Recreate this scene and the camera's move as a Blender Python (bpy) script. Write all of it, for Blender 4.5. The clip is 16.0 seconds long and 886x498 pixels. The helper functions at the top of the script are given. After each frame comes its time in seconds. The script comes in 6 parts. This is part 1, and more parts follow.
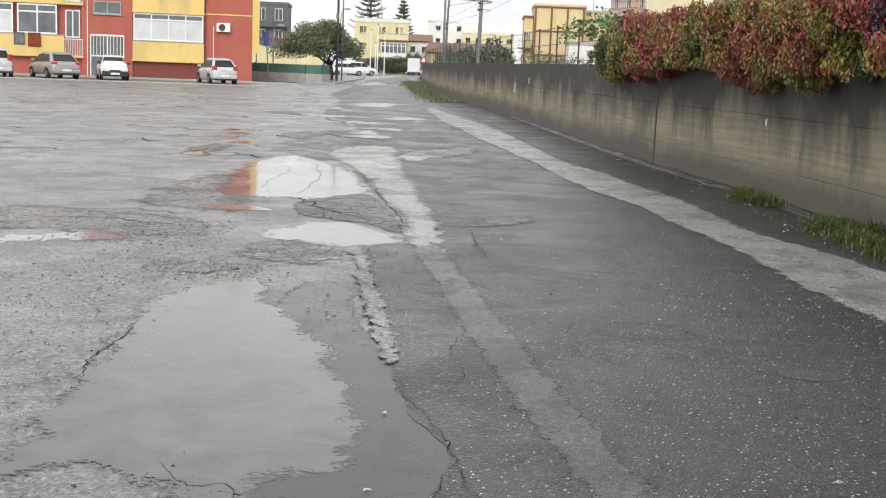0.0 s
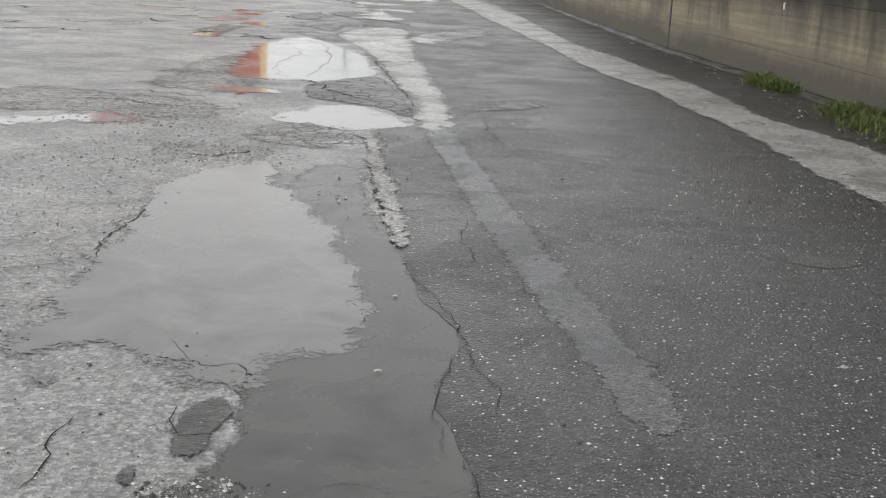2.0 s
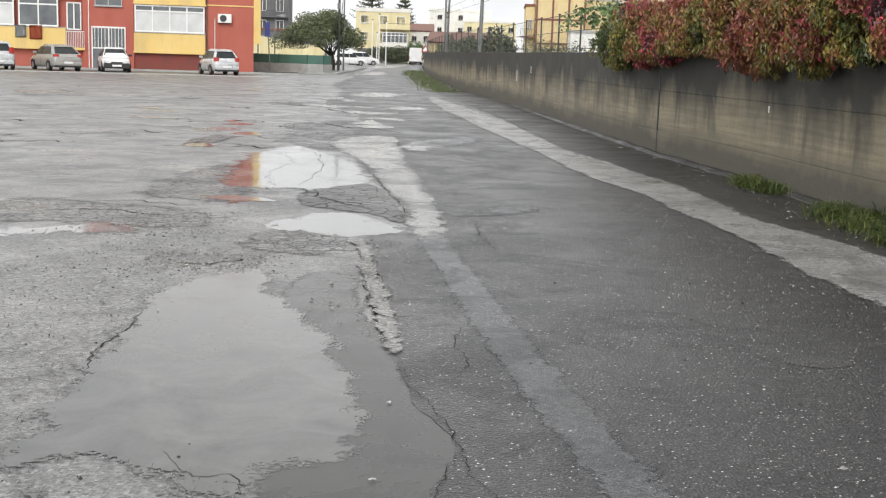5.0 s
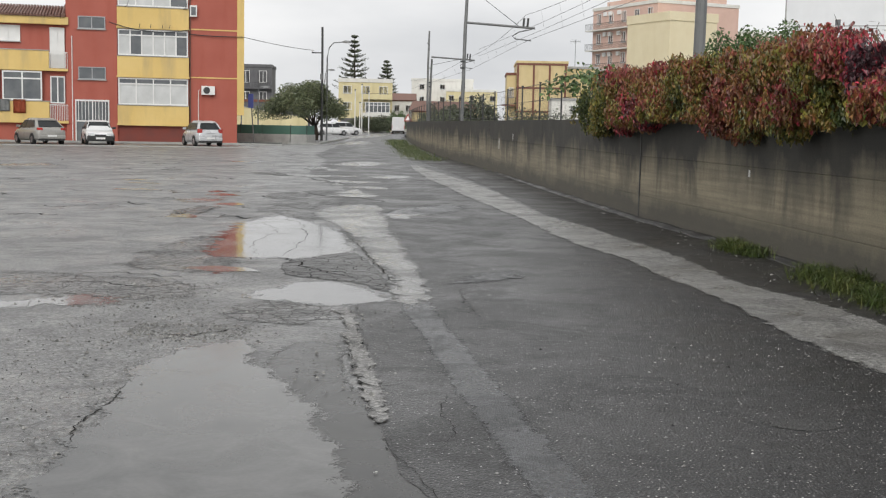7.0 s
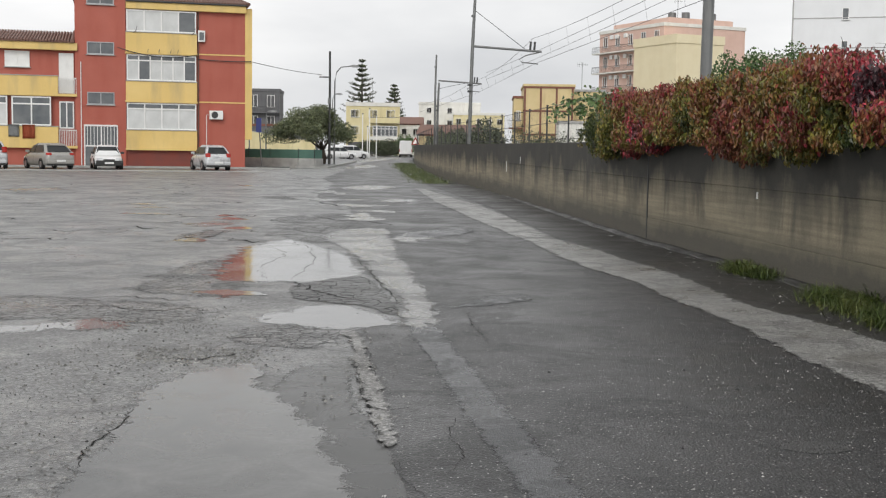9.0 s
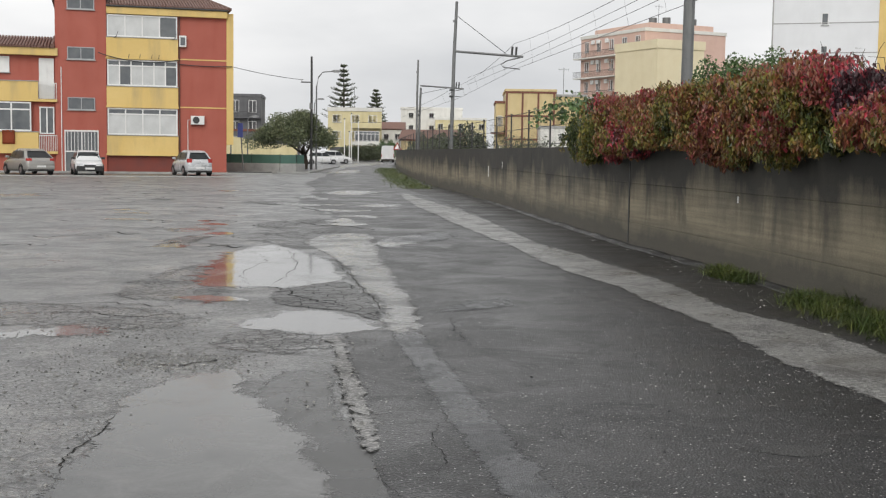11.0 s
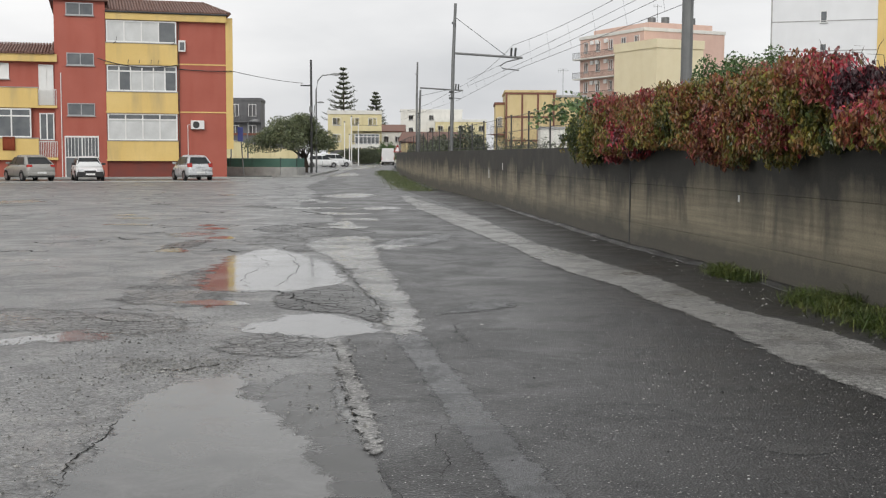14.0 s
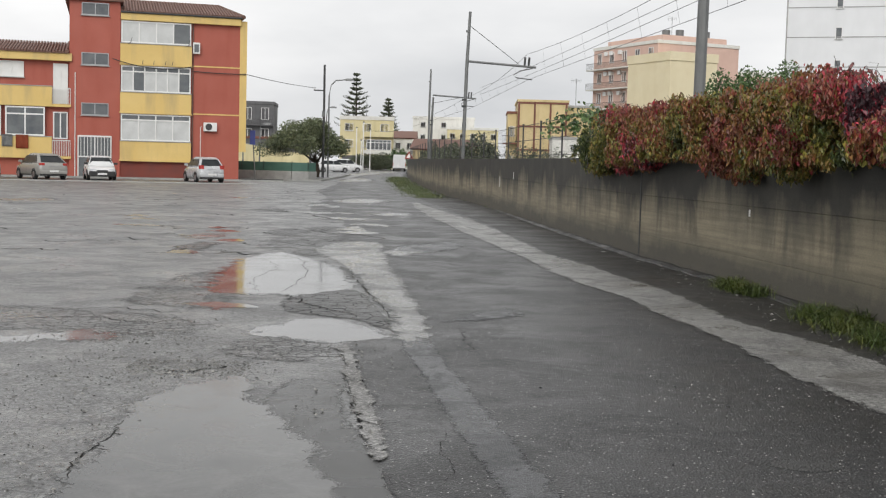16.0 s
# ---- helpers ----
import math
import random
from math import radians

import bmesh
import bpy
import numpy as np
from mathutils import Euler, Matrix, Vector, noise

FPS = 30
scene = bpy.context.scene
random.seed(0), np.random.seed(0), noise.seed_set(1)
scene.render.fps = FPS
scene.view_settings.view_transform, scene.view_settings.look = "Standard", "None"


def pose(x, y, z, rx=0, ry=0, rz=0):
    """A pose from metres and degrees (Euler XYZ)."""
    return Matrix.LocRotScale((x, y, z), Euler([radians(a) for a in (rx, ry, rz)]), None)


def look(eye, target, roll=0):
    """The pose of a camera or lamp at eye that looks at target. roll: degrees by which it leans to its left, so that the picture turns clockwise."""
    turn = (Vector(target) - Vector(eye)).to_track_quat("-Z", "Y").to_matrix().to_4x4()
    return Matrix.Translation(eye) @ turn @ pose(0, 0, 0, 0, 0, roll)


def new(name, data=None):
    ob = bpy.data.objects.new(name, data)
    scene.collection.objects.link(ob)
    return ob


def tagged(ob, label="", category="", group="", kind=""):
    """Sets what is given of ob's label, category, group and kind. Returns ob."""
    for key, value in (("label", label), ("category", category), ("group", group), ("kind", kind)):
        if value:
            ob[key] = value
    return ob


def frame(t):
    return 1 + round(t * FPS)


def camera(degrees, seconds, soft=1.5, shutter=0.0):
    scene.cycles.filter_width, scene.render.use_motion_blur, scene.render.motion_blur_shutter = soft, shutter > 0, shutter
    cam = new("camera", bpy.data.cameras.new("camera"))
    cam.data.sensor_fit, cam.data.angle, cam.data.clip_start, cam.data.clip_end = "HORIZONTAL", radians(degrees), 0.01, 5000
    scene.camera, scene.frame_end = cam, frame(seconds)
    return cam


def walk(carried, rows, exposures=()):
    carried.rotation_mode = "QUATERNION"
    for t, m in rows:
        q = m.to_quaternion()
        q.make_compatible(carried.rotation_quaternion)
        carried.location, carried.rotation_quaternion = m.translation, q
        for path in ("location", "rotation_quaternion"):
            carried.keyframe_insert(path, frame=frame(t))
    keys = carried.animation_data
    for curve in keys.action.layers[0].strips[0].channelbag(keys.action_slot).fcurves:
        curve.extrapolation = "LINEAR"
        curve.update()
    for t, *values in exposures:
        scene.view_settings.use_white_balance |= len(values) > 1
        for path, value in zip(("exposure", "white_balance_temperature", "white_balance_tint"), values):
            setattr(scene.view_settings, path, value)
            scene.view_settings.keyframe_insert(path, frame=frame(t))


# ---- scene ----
# The eye stands still at head height and turns.
cam = camera(41.05, 16.0, soft=1.2)
walk(cam, [
    (0, pose(0, 0, 1.6, 81.204, -2.291, 0.481)),
    (0.5, pose(0, 0, 1.6, 80.168, -2.714, 0.620)),
    (1, pose(0, 0, 1.6, 78.631, -3.309, 0.391)),
    (1.5, pose(0, 0, 1.6, 76.969, -3.052, 0.695)),
    (2, pose(0, 0, 1.6, 75.585, -2.575, 1.071)),
    (2.5, pose(0, 0, 1.6, 75.276, -2.581, 0.695)),
    (3, pose(0, 0, 1.6, 77.277, -2.054, 0.454)),
    (3.5, pose(0, 0, 1.6, 78.400, -2.455, 0.770)),
    (3.7, pose(0, 0, 1.6, 78.830, -2.339, 0.859)),
    (5.8, pose(0, 0, 1.6, 81.999, -1.650, 0.360)),
    (6, pose(0, 0, 1.6, 82.463, -1.977, 0.543)),
    (6.5, pose(0, 0, 1.6, 83.450, -1.824, -0.287)),
    (7, pose(0, 0, 1.6, 83.987, -1.152, -0.279)),
    (7.5, pose(0, 0, 1.6, 84.317, -1.043, 0.018)),
    (8, pose(0, 0, 1.6, 84.760, -0.948, -0.001)),
    (8.5, pose(0, 0, 1.6, 84.912, -1.082, 0.270)),
    (9, pose(0, 0, 1.6, 85.100, -0.897, 0.077)),
    (9.2, pose(0, 0, 1.6, 85.381, -0.808, -0.018)),
    (11.5, pose(0, 0, 1.6, 85.315, -0.612, -1.127)),
    (12, pose(0, 0, 1.6, 85.216, 0.068, -1.258)),
    (12.5, pose(0, 0, 1.6, 85.176, 0.258, -1.403)),
    (13, pose(0, 0, 1.6, 85.127, -0.065, -1.146)),
    (13.5, pose(0, 0, 1.6, 85.412, -0.216, -1.145)),
    (14, pose(0, 0, 1.6, 85.445, -0.205, -0.780)),
    (14.5, pose(0, 0, 1.6, 85.634, -0.595, -0.618)),
    (15, pose(0, 0, 1.6, 85.568, -0.936, -0.634)),
    (15.5, pose(0, 0, 1.6, 85.790, -1.410, -0.294)),
    (16, pose(0, 0, 1.6, 85.800, -1.507, -0.233)),
], exposures=[(0, 0.48), (2, 0.42), (3.5, 0.47), (6, 0.44), (6.5, 0.08), (7, -0.03), (9, -0.03), (12.5, -0.12), (16, -0.06)])

# ---- light: thick overcast after rain ----
world = bpy.data.worlds.new("overcast")
scene.world = world
world.use_nodes = True
wn, wl = world.node_tree.nodes, world.node_tree.links
wn.clear()
sky = wn.new("ShaderNodeTexSky")
sky.sky_type, sky.sun_disc = "NISHITA", False
sky.sun_elevation, sky.sun_rotation = radians(34), radians(191)
sky.air_density, sky.dust_density, sky.ozone_density = 1.0, 6.0, 1.0
grey = wn.new("ShaderNodeHueSaturation")
grey.inputs["Saturation"].default_value = 0.06
cloud = wn.new("ShaderNodeTexNoise")
cloud.inputs["Scale"].default_value, cloud.inputs["Detail"].default_value = 2.1, 6
stretch = wn.new("ShaderNodeMapping")
stretch.inputs["Scale"].default_value = (1, 1, 3.2)
wco = wn.new("ShaderNodeTexCoord")
deck = wn.new("ShaderNodeValToRGB")
deck.color_ramp.elements[0].position, deck.color_ramp.elements[0].color = 0.34, (6.0, 6.12, 6.3, 1)
deck.color_ramp.elements[1].position, deck.color_ramp.elements[1].color = 0.62, (9.0, 9.0, 9.0, 1)
veil = wn.new("ShaderNodeMixRGB")
veil.inputs[0].default_value = 0.85
bg = wn.new("ShaderNodeBackground")
bg.inputs["Strength"].default_value = 0.129
wout = wn.new("ShaderNodeOutputWorld")
wl.new(wco.outputs["Generated"], stretch.inputs[0])
wl.new(stretch.outputs[0], cloud.inputs["Vector"])
wl.new(cloud.outputs["Fac"], deck.inputs[0])
wl.new(sky.outputs[0], grey.inputs["Color"])
wl.new(grey.outputs[0], veil.inputs[1])
wl.new(deck.outputs[0], veil.inputs[2])
wl.new(veil.outputs[0], bg.inputs["Color"])
wl.new(bg.outputs[0], wout.inputs[0])

sun = new("sun", bpy.data.lights.new("sun", "SUN"))
sun.data.energy, sun.data.angle, sun.data.color = 1.3, radians(40), (1.0, 0.97, 0.93)
sun.matrix_world = look((0, 0, 30), (8.5, 43.5, 0))


# ---- materials ----
def shader(name):
    m = bpy.data.materials.new(name)
    m.use_nodes = True
    return m, m.node_tree.nodes, m.node_tree.links, m.node_tree.nodes["Principled BSDF"]


def noise_node(n, l, vec, scale, detail=5.0, rough=0.55, distort=0.0):
    t = n.new("ShaderNodeTexNoise")
    t.inputs["Scale"].default_value, t.inputs["Detail"].default_value = scale, detail
    t.inputs["Roughness"].default_value, t.inputs["Distortion"].default_value = rough, distort
    l.new(vec, t.inputs["Vector"])
    return t.outputs["Fac"]


def ramp(n, l, fac, stops):
    r = n.new("ShaderNodeValToRGB")
    e = r.color_ramp.elements
    while len(e) < len(stops):
        e.new(0.5)
    for k, (p, c) in zip(e, stops):
        k.position = p
        k.color = (*c, 1) if isinstance(c, tuple) else (c, c, c, 1)
    l.new(fac, r.inputs[0])
    return r.outputs[0]


def mix(n, l, kind, fac, a, b):
    x = n.new("ShaderNodeMixRGB")
    x.blend_type = kind
    for s, v in zip(x.inputs, (fac, a, b)):
        if isinstance(v, (int, float)):
            s.default_value = v if s.type == "VALUE" else (v, v, v, 1)
        elif isinstance(v, tuple):
            s.default_value = (*v, 1)
        else:
            l.new(v, s)
    return x.outputs[0]


def math_node(n, l, op, a, b=0.0):
    x = n.new("ShaderNodeMath")
    x.operation = op
    for s, v in zip(x.inputs, (a, b)):
        if isinstance(v, (int, float)):
            s.default_value = v
        else:
            l.new(v, s)
    return x.outputs[0]


def bumped(n, l, b, height, strength, distance):
    k = n.new("ShaderNodeBump")
    k.inputs["Strength"].default_value, k.inputs["Distance"].default_value = strength, distance
    l.new(height, k.inputs["Height"])
    l.new(k.outputs[0], b.inputs["Normal"])


def position(n, scale=None, l=None):
    g = n.new("ShaderNodeNewGeometry").outputs["Position"]
    if scale:
        m = n.new("ShaderNodeMapping")
        m.inputs["Scale"].default_value = scale
        l.new(g, m.inputs[0])
        return m.outputs[0]
    return g


def plain(name, c1, c2, scale=1.5, rough=(0.55, 0.8), bump=0.15, fine=40.0, metal=0.0, each=0.0):
    """Paint, plaster, metal and the like: slow stains, fine grain and a light relief."""
    m, n, l, b = shader(name)
    v = n.new("ShaderNodeTexCoord").outputs["Object"]
    big, small = noise_node(n, l, v, scale), noise_node(n, l, v, fine, 4)
    col = ramp(n, l, big, [(0.3, c1), (0.7, c2)])
    col = mix(n, l, "MULTIPLY", 1.0, col, ramp(n, l, small, [(0.3, 0.86), (0.7, 1.0)]))
    if each:
        r = n.new("ShaderNodeObjectInfo").outputs["Random"]
        col = mix(n, l, "MULTIPLY", 1.0, col, ramp(n, l, r, [(0.0, 1 - each), (1.0, 1.0)]))
    l.new(col, b.inputs["Base Color"])
    l.new(ramp(n, l, big, [(0.3, rough[0]), (0.7, rough[1])]), b.inputs["Roughness"])
    b.inputs["Metallic"].default_value = metal
    if bump:
        bumped(n, l, b, small, bump, 0.01)
    return m


def streaked(name, c1, c2, dirt, amount=0.5, rough=(0.5, 0.8), top=None):
    """Outdoor paint with run-off streaks hanging down it."""
    m, n, l, b = shader(name)
    v = n.new("ShaderNodeTexCoord").outputs["Object"]
    mp = n.new("ShaderNodeMapping")
    mp.inputs["Scale"].default_value = (1.3, 1.3, 0.22)
    l.new(v, mp.inputs[0])
    big, run, fine = noise_node(n, l, v, 0.5), noise_node(n, l, mp.outputs[0], 1.0, 6), noise_node(n, l, v, 30, 4)
    col = ramp(n, l, big, [(0.3, c1), (0.7, c2)])
    fac = ramp(n, l, run, [(0.52, 0.0), (0.75, amount)])
    col = mix(n, l, "MIX", fac, col, dirt)
    col = mix(n, l, "MULTIPLY", 1.0, col, ramp(n, l, fine, [(0.3, 0.9), (0.7, 1.0)]))
    l.new(col, b.inputs["Base Color"])
    l.new(ramp(n, l, run, [(0.3, rough[0]), (0.7, rough[1])]), b.inputs["Roughness"])
    bumped(n, l, b, fine, 0.12, 0.01)
    return m


def asphalt(name, low, high, chip, chips, wet, cracks=0.0, grain=85.0, tint=(1.0, 1.0, 1.0), blots=0.0, stones=(0.4, 1.5), crazed=(0.47, 0.56), spec=0.5, relief=0.45, cells=(5.0, 0.02, 0.06), swell=0.45, pits=0.35, stain=None):
    """Worn asphalt in the rain. wet: roughness of filmed and of drained ground."""
    m, n, l, b = shader(name)
    v = position(n)
    slow, mid = noise_node(n, l, v, 0.35, 7, 0.6), noise_node(n, l, v, 2.6, 6, 0.6)
    patchy = noise_node(n, l, v, 0.8, 7, 0.62, 0.6)
    vo = n.new("ShaderNodeTexVoronoi")
    vo.inputs["Scale"].default_value = grain
    l.new(v, vo.inputs["Vector"])
    stone = n.new("ShaderNodeSeparateColor")
    l.new(vo.outputs["Color"], stone.inputs[0])
    base = ramp(n, l, slow, [(0.3, low), (0.7, high)])
    base = mix(n, l, "MULTIPLY", 1.0, base, ramp(n, l, mid, [(0.3, 0.84), (0.7, 1.08)]))
    base = mix(n, l, "MULTIPLY", 1.0, base, ramp(n, l, stone.outputs[0], [(0.0, stones[0]), (1.0, stones[1])]))
    knots = noise_node(n, l, v, 26.0, 3, 0.6)
    base = mix(n, l, "MULTIPLY", 1.0, base, ramp(n, l, knots, [(0.34, 1.0 - pits), (0.66, 1.0 + pits)]))
    if stain:
        base = mix(n, l, "MIX", ramp(n, l, noise_node(n, l, v, 0.9, 6, 0.65, 0.8), [(0.5, 0.0), (0.68, 0.75)]), base, stain)
    blot = ramp(n, l, noise_node(n, l, v, 1.25, 9, 0.72, 0.5), [(0.50, 0.0), (0.57, 1.0)])
    base = mix(n, l, "MULTIPLY", blots, base, mix(n, l, "MIX", blot, 1.0, 0.5))
    spark = math_node(n, l, "MULTIPLY", ramp(n, l, stone.outputs[1], [(chips, 0.0), (chips + 0.01, 1.0)]),
                      ramp(n, l, vo.outputs["Distance"], [(0.24, 1.0), (0.38, 0.0)]))
    base = mix(n, l, "MIX", spark, base, chip)
    v2 = n.new("ShaderNodeTexVoronoi")
    v2.inputs["Scale"].default_value = grain * 2.3
    l.new(v, v2.inputs["Vector"])
    small = n.new("ShaderNodeSeparateColor")
    l.new(v2.outputs["Color"], small.inputs[0])
    base = mix(n, l, "MULTIPLY", 1.0, base, ramp(n, l, small.outputs[0], [(0.0, 0.72), (1.0, 1.28)]))
    dust = math_node(n, l, "MULTIPLY", ramp(n, l, small.outputs[1], [(0.925, 0.0), (0.94, 0.5)]), ramp(n, l, v2.outputs["Distance"], [(0.3, 1.0), (0.5, 0.0)]))
    base = mix(n, l, "MIX", dust, base, chip)
    b.inputs["Specular IOR Level"].default_value = spec
    height = math_node(n, l, "ADD", vo.outputs["Distance"], math_node(n, l, "ADD", math_node(n, l, "MULTIPLY", mid, swell), math_node(n, l, "MULTIPLY", knots, 0.9)))
    if cracks:
        bend = n.new("ShaderNodeMixRGB")
        bend.inputs[0].default_value = 0.12
        l.new(v, bend.inputs[1])
        warp = n.new("ShaderNodeTexNoise")
        warp.inputs["Scale"].default_value = 3.0
        l.new(v, warp.inputs["Vector"])
        l.new(warp.outputs["Color"], bend.inputs[2])
        ce = n.new("ShaderNodeTexVoronoi")
        ce.feature = "DISTANCE_TO_EDGE"
        ce.inputs["Scale"].default_value = cells[0]
        l.new(bend.outputs[0], ce.inputs["Vector"])
        where = ramp(n, l, noise_node(n, l, v, 0.42, 3, 0.5, 0.4), [(crazed[0], 0.0), (crazed[1], 1.0)])
        line = math_node(n, l, "MULTIPLY", ramp(n, l, ce.outputs["Distance"], [(cells[1], 1.0), (cells[2], 0.0)]), where)
        line = math_node(n, l, "MULTIPLY", line, cracks)
        base = mix(n, l, "MIX", line, base, (0.016, 0.016, 0.015))
        l.new(math_node(n, l, "MULTIPLY", math_node(n, l, "SUBTRACT", 1.0, line), spec), b.inputs["Specular IOR Level"])
        height = math_node(n, l, "SUBTRACT", height, math_node(n, l, "MULTIPLY", line, 2.0))
    base = mix(n, l, "MULTIPLY", 1.0, base, tint)
    l.new(base, b.inputs["Base Color"])
    sheen = ramp(n, l, patchy, [(0.36, wet[0]), (0.62, wet[1])])
    l.new(mix(n, l, "MIX", math_node(n, l, "MULTIPLY", blot, blots), sheen, 0.6), b.inputs["Roughness"])
    bumped(n, l, b, height, relief, 0.01)
    return m


def pool(name, c1, c2, scale=0.9, rough=(0.02, 0.07), ripple=0.02):
    """Shallow murky rain water over silt."""
    m, n, l, b = shader(name)
    v = position(n)
    mud, wave = noise_node(n, l, v, scale, 6, 0.6, 0.8), noise_node(n, l, position(n, (1.0, 0.35, 1.0), l), 9.0, 2)
    col = ramp(n, l, mud, [(0.3, c1), (0.7, c2)])
    grit = noise_node(n, l, v, 45, 3)
    l.new(mix(n, l, "MULTIPLY", 1.0, col, ramp(n, l, grit, [(0.3, 0.88), (0.7, 1.0)])), b.inputs["Base Color"])
    l.new(ramp(n, l, mud, [(0.3, rough[0]), (0.7, rough[1])]), b.inputs["Roughness"])
    b.inputs["IOR"].default_value = 1.33
    bumped(n, l, b, wave, ripple, 0.02)
    return m


def thinning(m, spread=0.9, scale=7.0, width=0.3):
    """Lets a film's rim break up into the ground below it."""
    n, l = m.node_tree.nodes, m.node_tree.links
    b, out = n["Principled BSDF"], n["Material Output"]
    rim = n.new("ShaderNodeAttribute")
    rim.attribute_name = "rim"
    v = position(n)
    ns = math_node(n, l, "ADD", noise_node(n, l, v, scale, 6, 0.65, 0.4), math_node(n, l, "MULTIPLY", noise_node(n, l, v, 48, 3), 0.45))
    fac = math_node(n, l, "ADD", rim.outputs["Fac"], math_node(n, l, "MULTIPLY", math_node(n, l, "SUBTRACT", ns, 0.72), 2.0 * spread))
    hide, mx = n.new("ShaderNodeBsdfTransparent"), n.new("ShaderNodeMixShader")
    l.new(ramp(n, l, fac, [(0.0, 0.0), (width, 1.0)]), mx.inputs[0])
    l.new(hide.outputs[0], mx.inputs[1])
    l.new(b.outputs[0], mx.inputs[2])
    l.new(mx.outputs[0], out.inputs["Surface"])
    return m


def leafy(name, stops, scale=0.8, rough=0.45):
    m, n, l, b = shader(name)
    v = position(n)
    g = n.new("ShaderNodeNewGeometry").outputs["Random Per Island"]
    patch = noise_node(n, l, v, scale, 4, 0.6, 0.5)
    fac = math_node(n, l, "ADD", math_node(n, l, "MULTIPLY", patch, 1.0), math_node(n, l, "MULTIPLY", math_node(n, l, "SUBTRACT", g, 0.5), 0.16))
    col = ramp(n, l, fac, stops)
    shade = math_node(n, l, "FRACT", math_node(n, l, "MULTIPLY", g, 17.3))
    l.new(mix(n, l, "MULTIPLY", 1.0, col, ramp(n, l, shade, [(0.0, 0.38), (1.0, 1.05)])), b.inputs["Base Color"])
    b.inputs["Roughness"].default_value = rough
    return m


def concrete_wall_material():
    """Board-cast concrete: tan body, black growth hanging from the top, damp at the foot."""
    m, n, l, b = shader("cast_concrete")
    v = position(n)
    sep = n.new("ShaderNodeSeparateXYZ")
    l.new(v, sep.inputs[0])
    big = noise_node(n, l, v, 0.5, 7, 0.65, 0.4)
    run = noise_node(n, l, position(n, (0.6, 0.6, 0.13), l), 1.6, 8, 0.62, 0.7)
    thin = noise_node(n, l, position(n, (1.3, 1.3, 0.34), l), 1.6, 8, 0.62, 1.4)
    board = noise_node(n, l, position(n, (0.25, 0.25, 9.0), l), 2.0, 4)
    fine = noise_node(n, l, v, 55, 4)
    col = ramp(n, l, big, [(0.3, (0.23, 0.205, 0.15)), (0.7, (0.42, 0.36, 0.245))])
    col = mix(n, l, "MULTIPLY", 1.0, col, ramp(n, l, board, [(0.3, 0.7), (0.7, 1.08)]))
    level = math_node(n, l, "ADD", sep.outputs["Z"], math_node(n, l, "MULTIPLY", run, 1.7))
    level = math_node(n, l, "ADD", level, math_node(n, l, "MULTIPLY", thin, 0.5))
    level = math_node(n, l, "ADD", level, math_node(n, l, "MULTIPLY", math_node(n, l, "SUBTRACT", big, 0.45), 1.6))
    mould = ramp(n, l, math_node(n, l, "MULTIPLY", level, 0.25), [(0.45, 0.0), (0.62, 0.96)])
    col = mix(n, l, "MIX", mould, col, (0.029, 0.029, 0.027))
    grime = ramp(n, l, math_node(n, l, "MULTIPLY", math_node(n, l, "ADD", run, math_node(n, l, "MULTIPLY", thin, 0.5)), 0.667), [(0.46, 0.0), (0.66, 0.72)])
    grime = math_node(n, l, "MULTIPLY", grime, ramp(n, l, noise_node(n, l, v, 0.9, 5, 0.6, 0.6), [(0.36, 0.15), (0.6, 1.0)]))
    col = mix(n, l, "MIX", grime, col, (0.085, 0.08, 0.064))
    foot = math_node(n, l, "SUBTRACT", math_node(n, l, "MULTIPLY", big, 1.25), sep.outputs["Z"])
    col = mix(n, l, "MIX", ramp(n, l, foot, [(-0.12, 0.0), (0.34, 0.9)]), col, (0.085, 0.08, 0.066))
    col = mix(n, l, "MULTIPLY", 1.0, col, ramp(n, l, fine, [(0.3, 0.78), (0.7, 1.05)]))
    l.new(col, b.inputs["Base Color"])
    b.inputs["Roughness"].default_value = 0.78
    bumped(n, l, b, math_node(n, l, "ADD", fine, board), 0.3, 0.008)
    return m


OLD = asphalt("old_grey_asphalt", (0.088, 0.089, 0.087), (0.192, 0.193, 0.189), (0.32, 0.315, 0.30), 0.93, (0.26, 0.6), 0.45, 58, blots=0.6, stones=(0.3, 1.45), spec=1.0, relief=0.55, pits=0.5, crazed=(0.5, 0.58), cells=(4.6, 0.012, 0.045))
OLD.node_tree.nodes["Principled BSDF"].inputs["Coat Weight"].default_value = 0.6
OLD.node_tree.nodes["Principled BSDF"].inputs["Coat Roughness"].default_value = 0.58
OLD.node_tree.nodes["Principled BSDF"].inputs["Coat IOR"].default_value = 1.33
ROAD = asphalt("dark_road_asphalt", (0.012, 0.012, 0.012), (0.022, 0.022, 0.0225), (0.6, 0.59, 0.57), 0.95, (0.28, 0.44), 0.25, 62, blots=0.35, crazed=(0.55, 0.62), spec=0.45, relief=0.4, stones=(0.25, 1.7), swell=0.1, pits=0.55)
GRIT_RIM = thinning(asphalt("crumbled_rim", (0.13, 0.127, 0.12), (0.23, 0.225, 0.215), (0.5, 0.49, 0.46), 0.85, (0.3, 0.55), 0.0, 60, blots=0.7, pits=0.5), 1.5, 11.0, 0.25)
CEMENT = thinning(asphalt("washed_cement", (0.17, 0.168, 0.16), (0.285, 0.282, 0.272), (0.5, 0.49, 0.46), 0.93, (0.22, 0.5), 0.0, 65, blots=0.6, pits=0.4, stain=(0.085, 0.078, 0.068)), 0.9, 4.0)
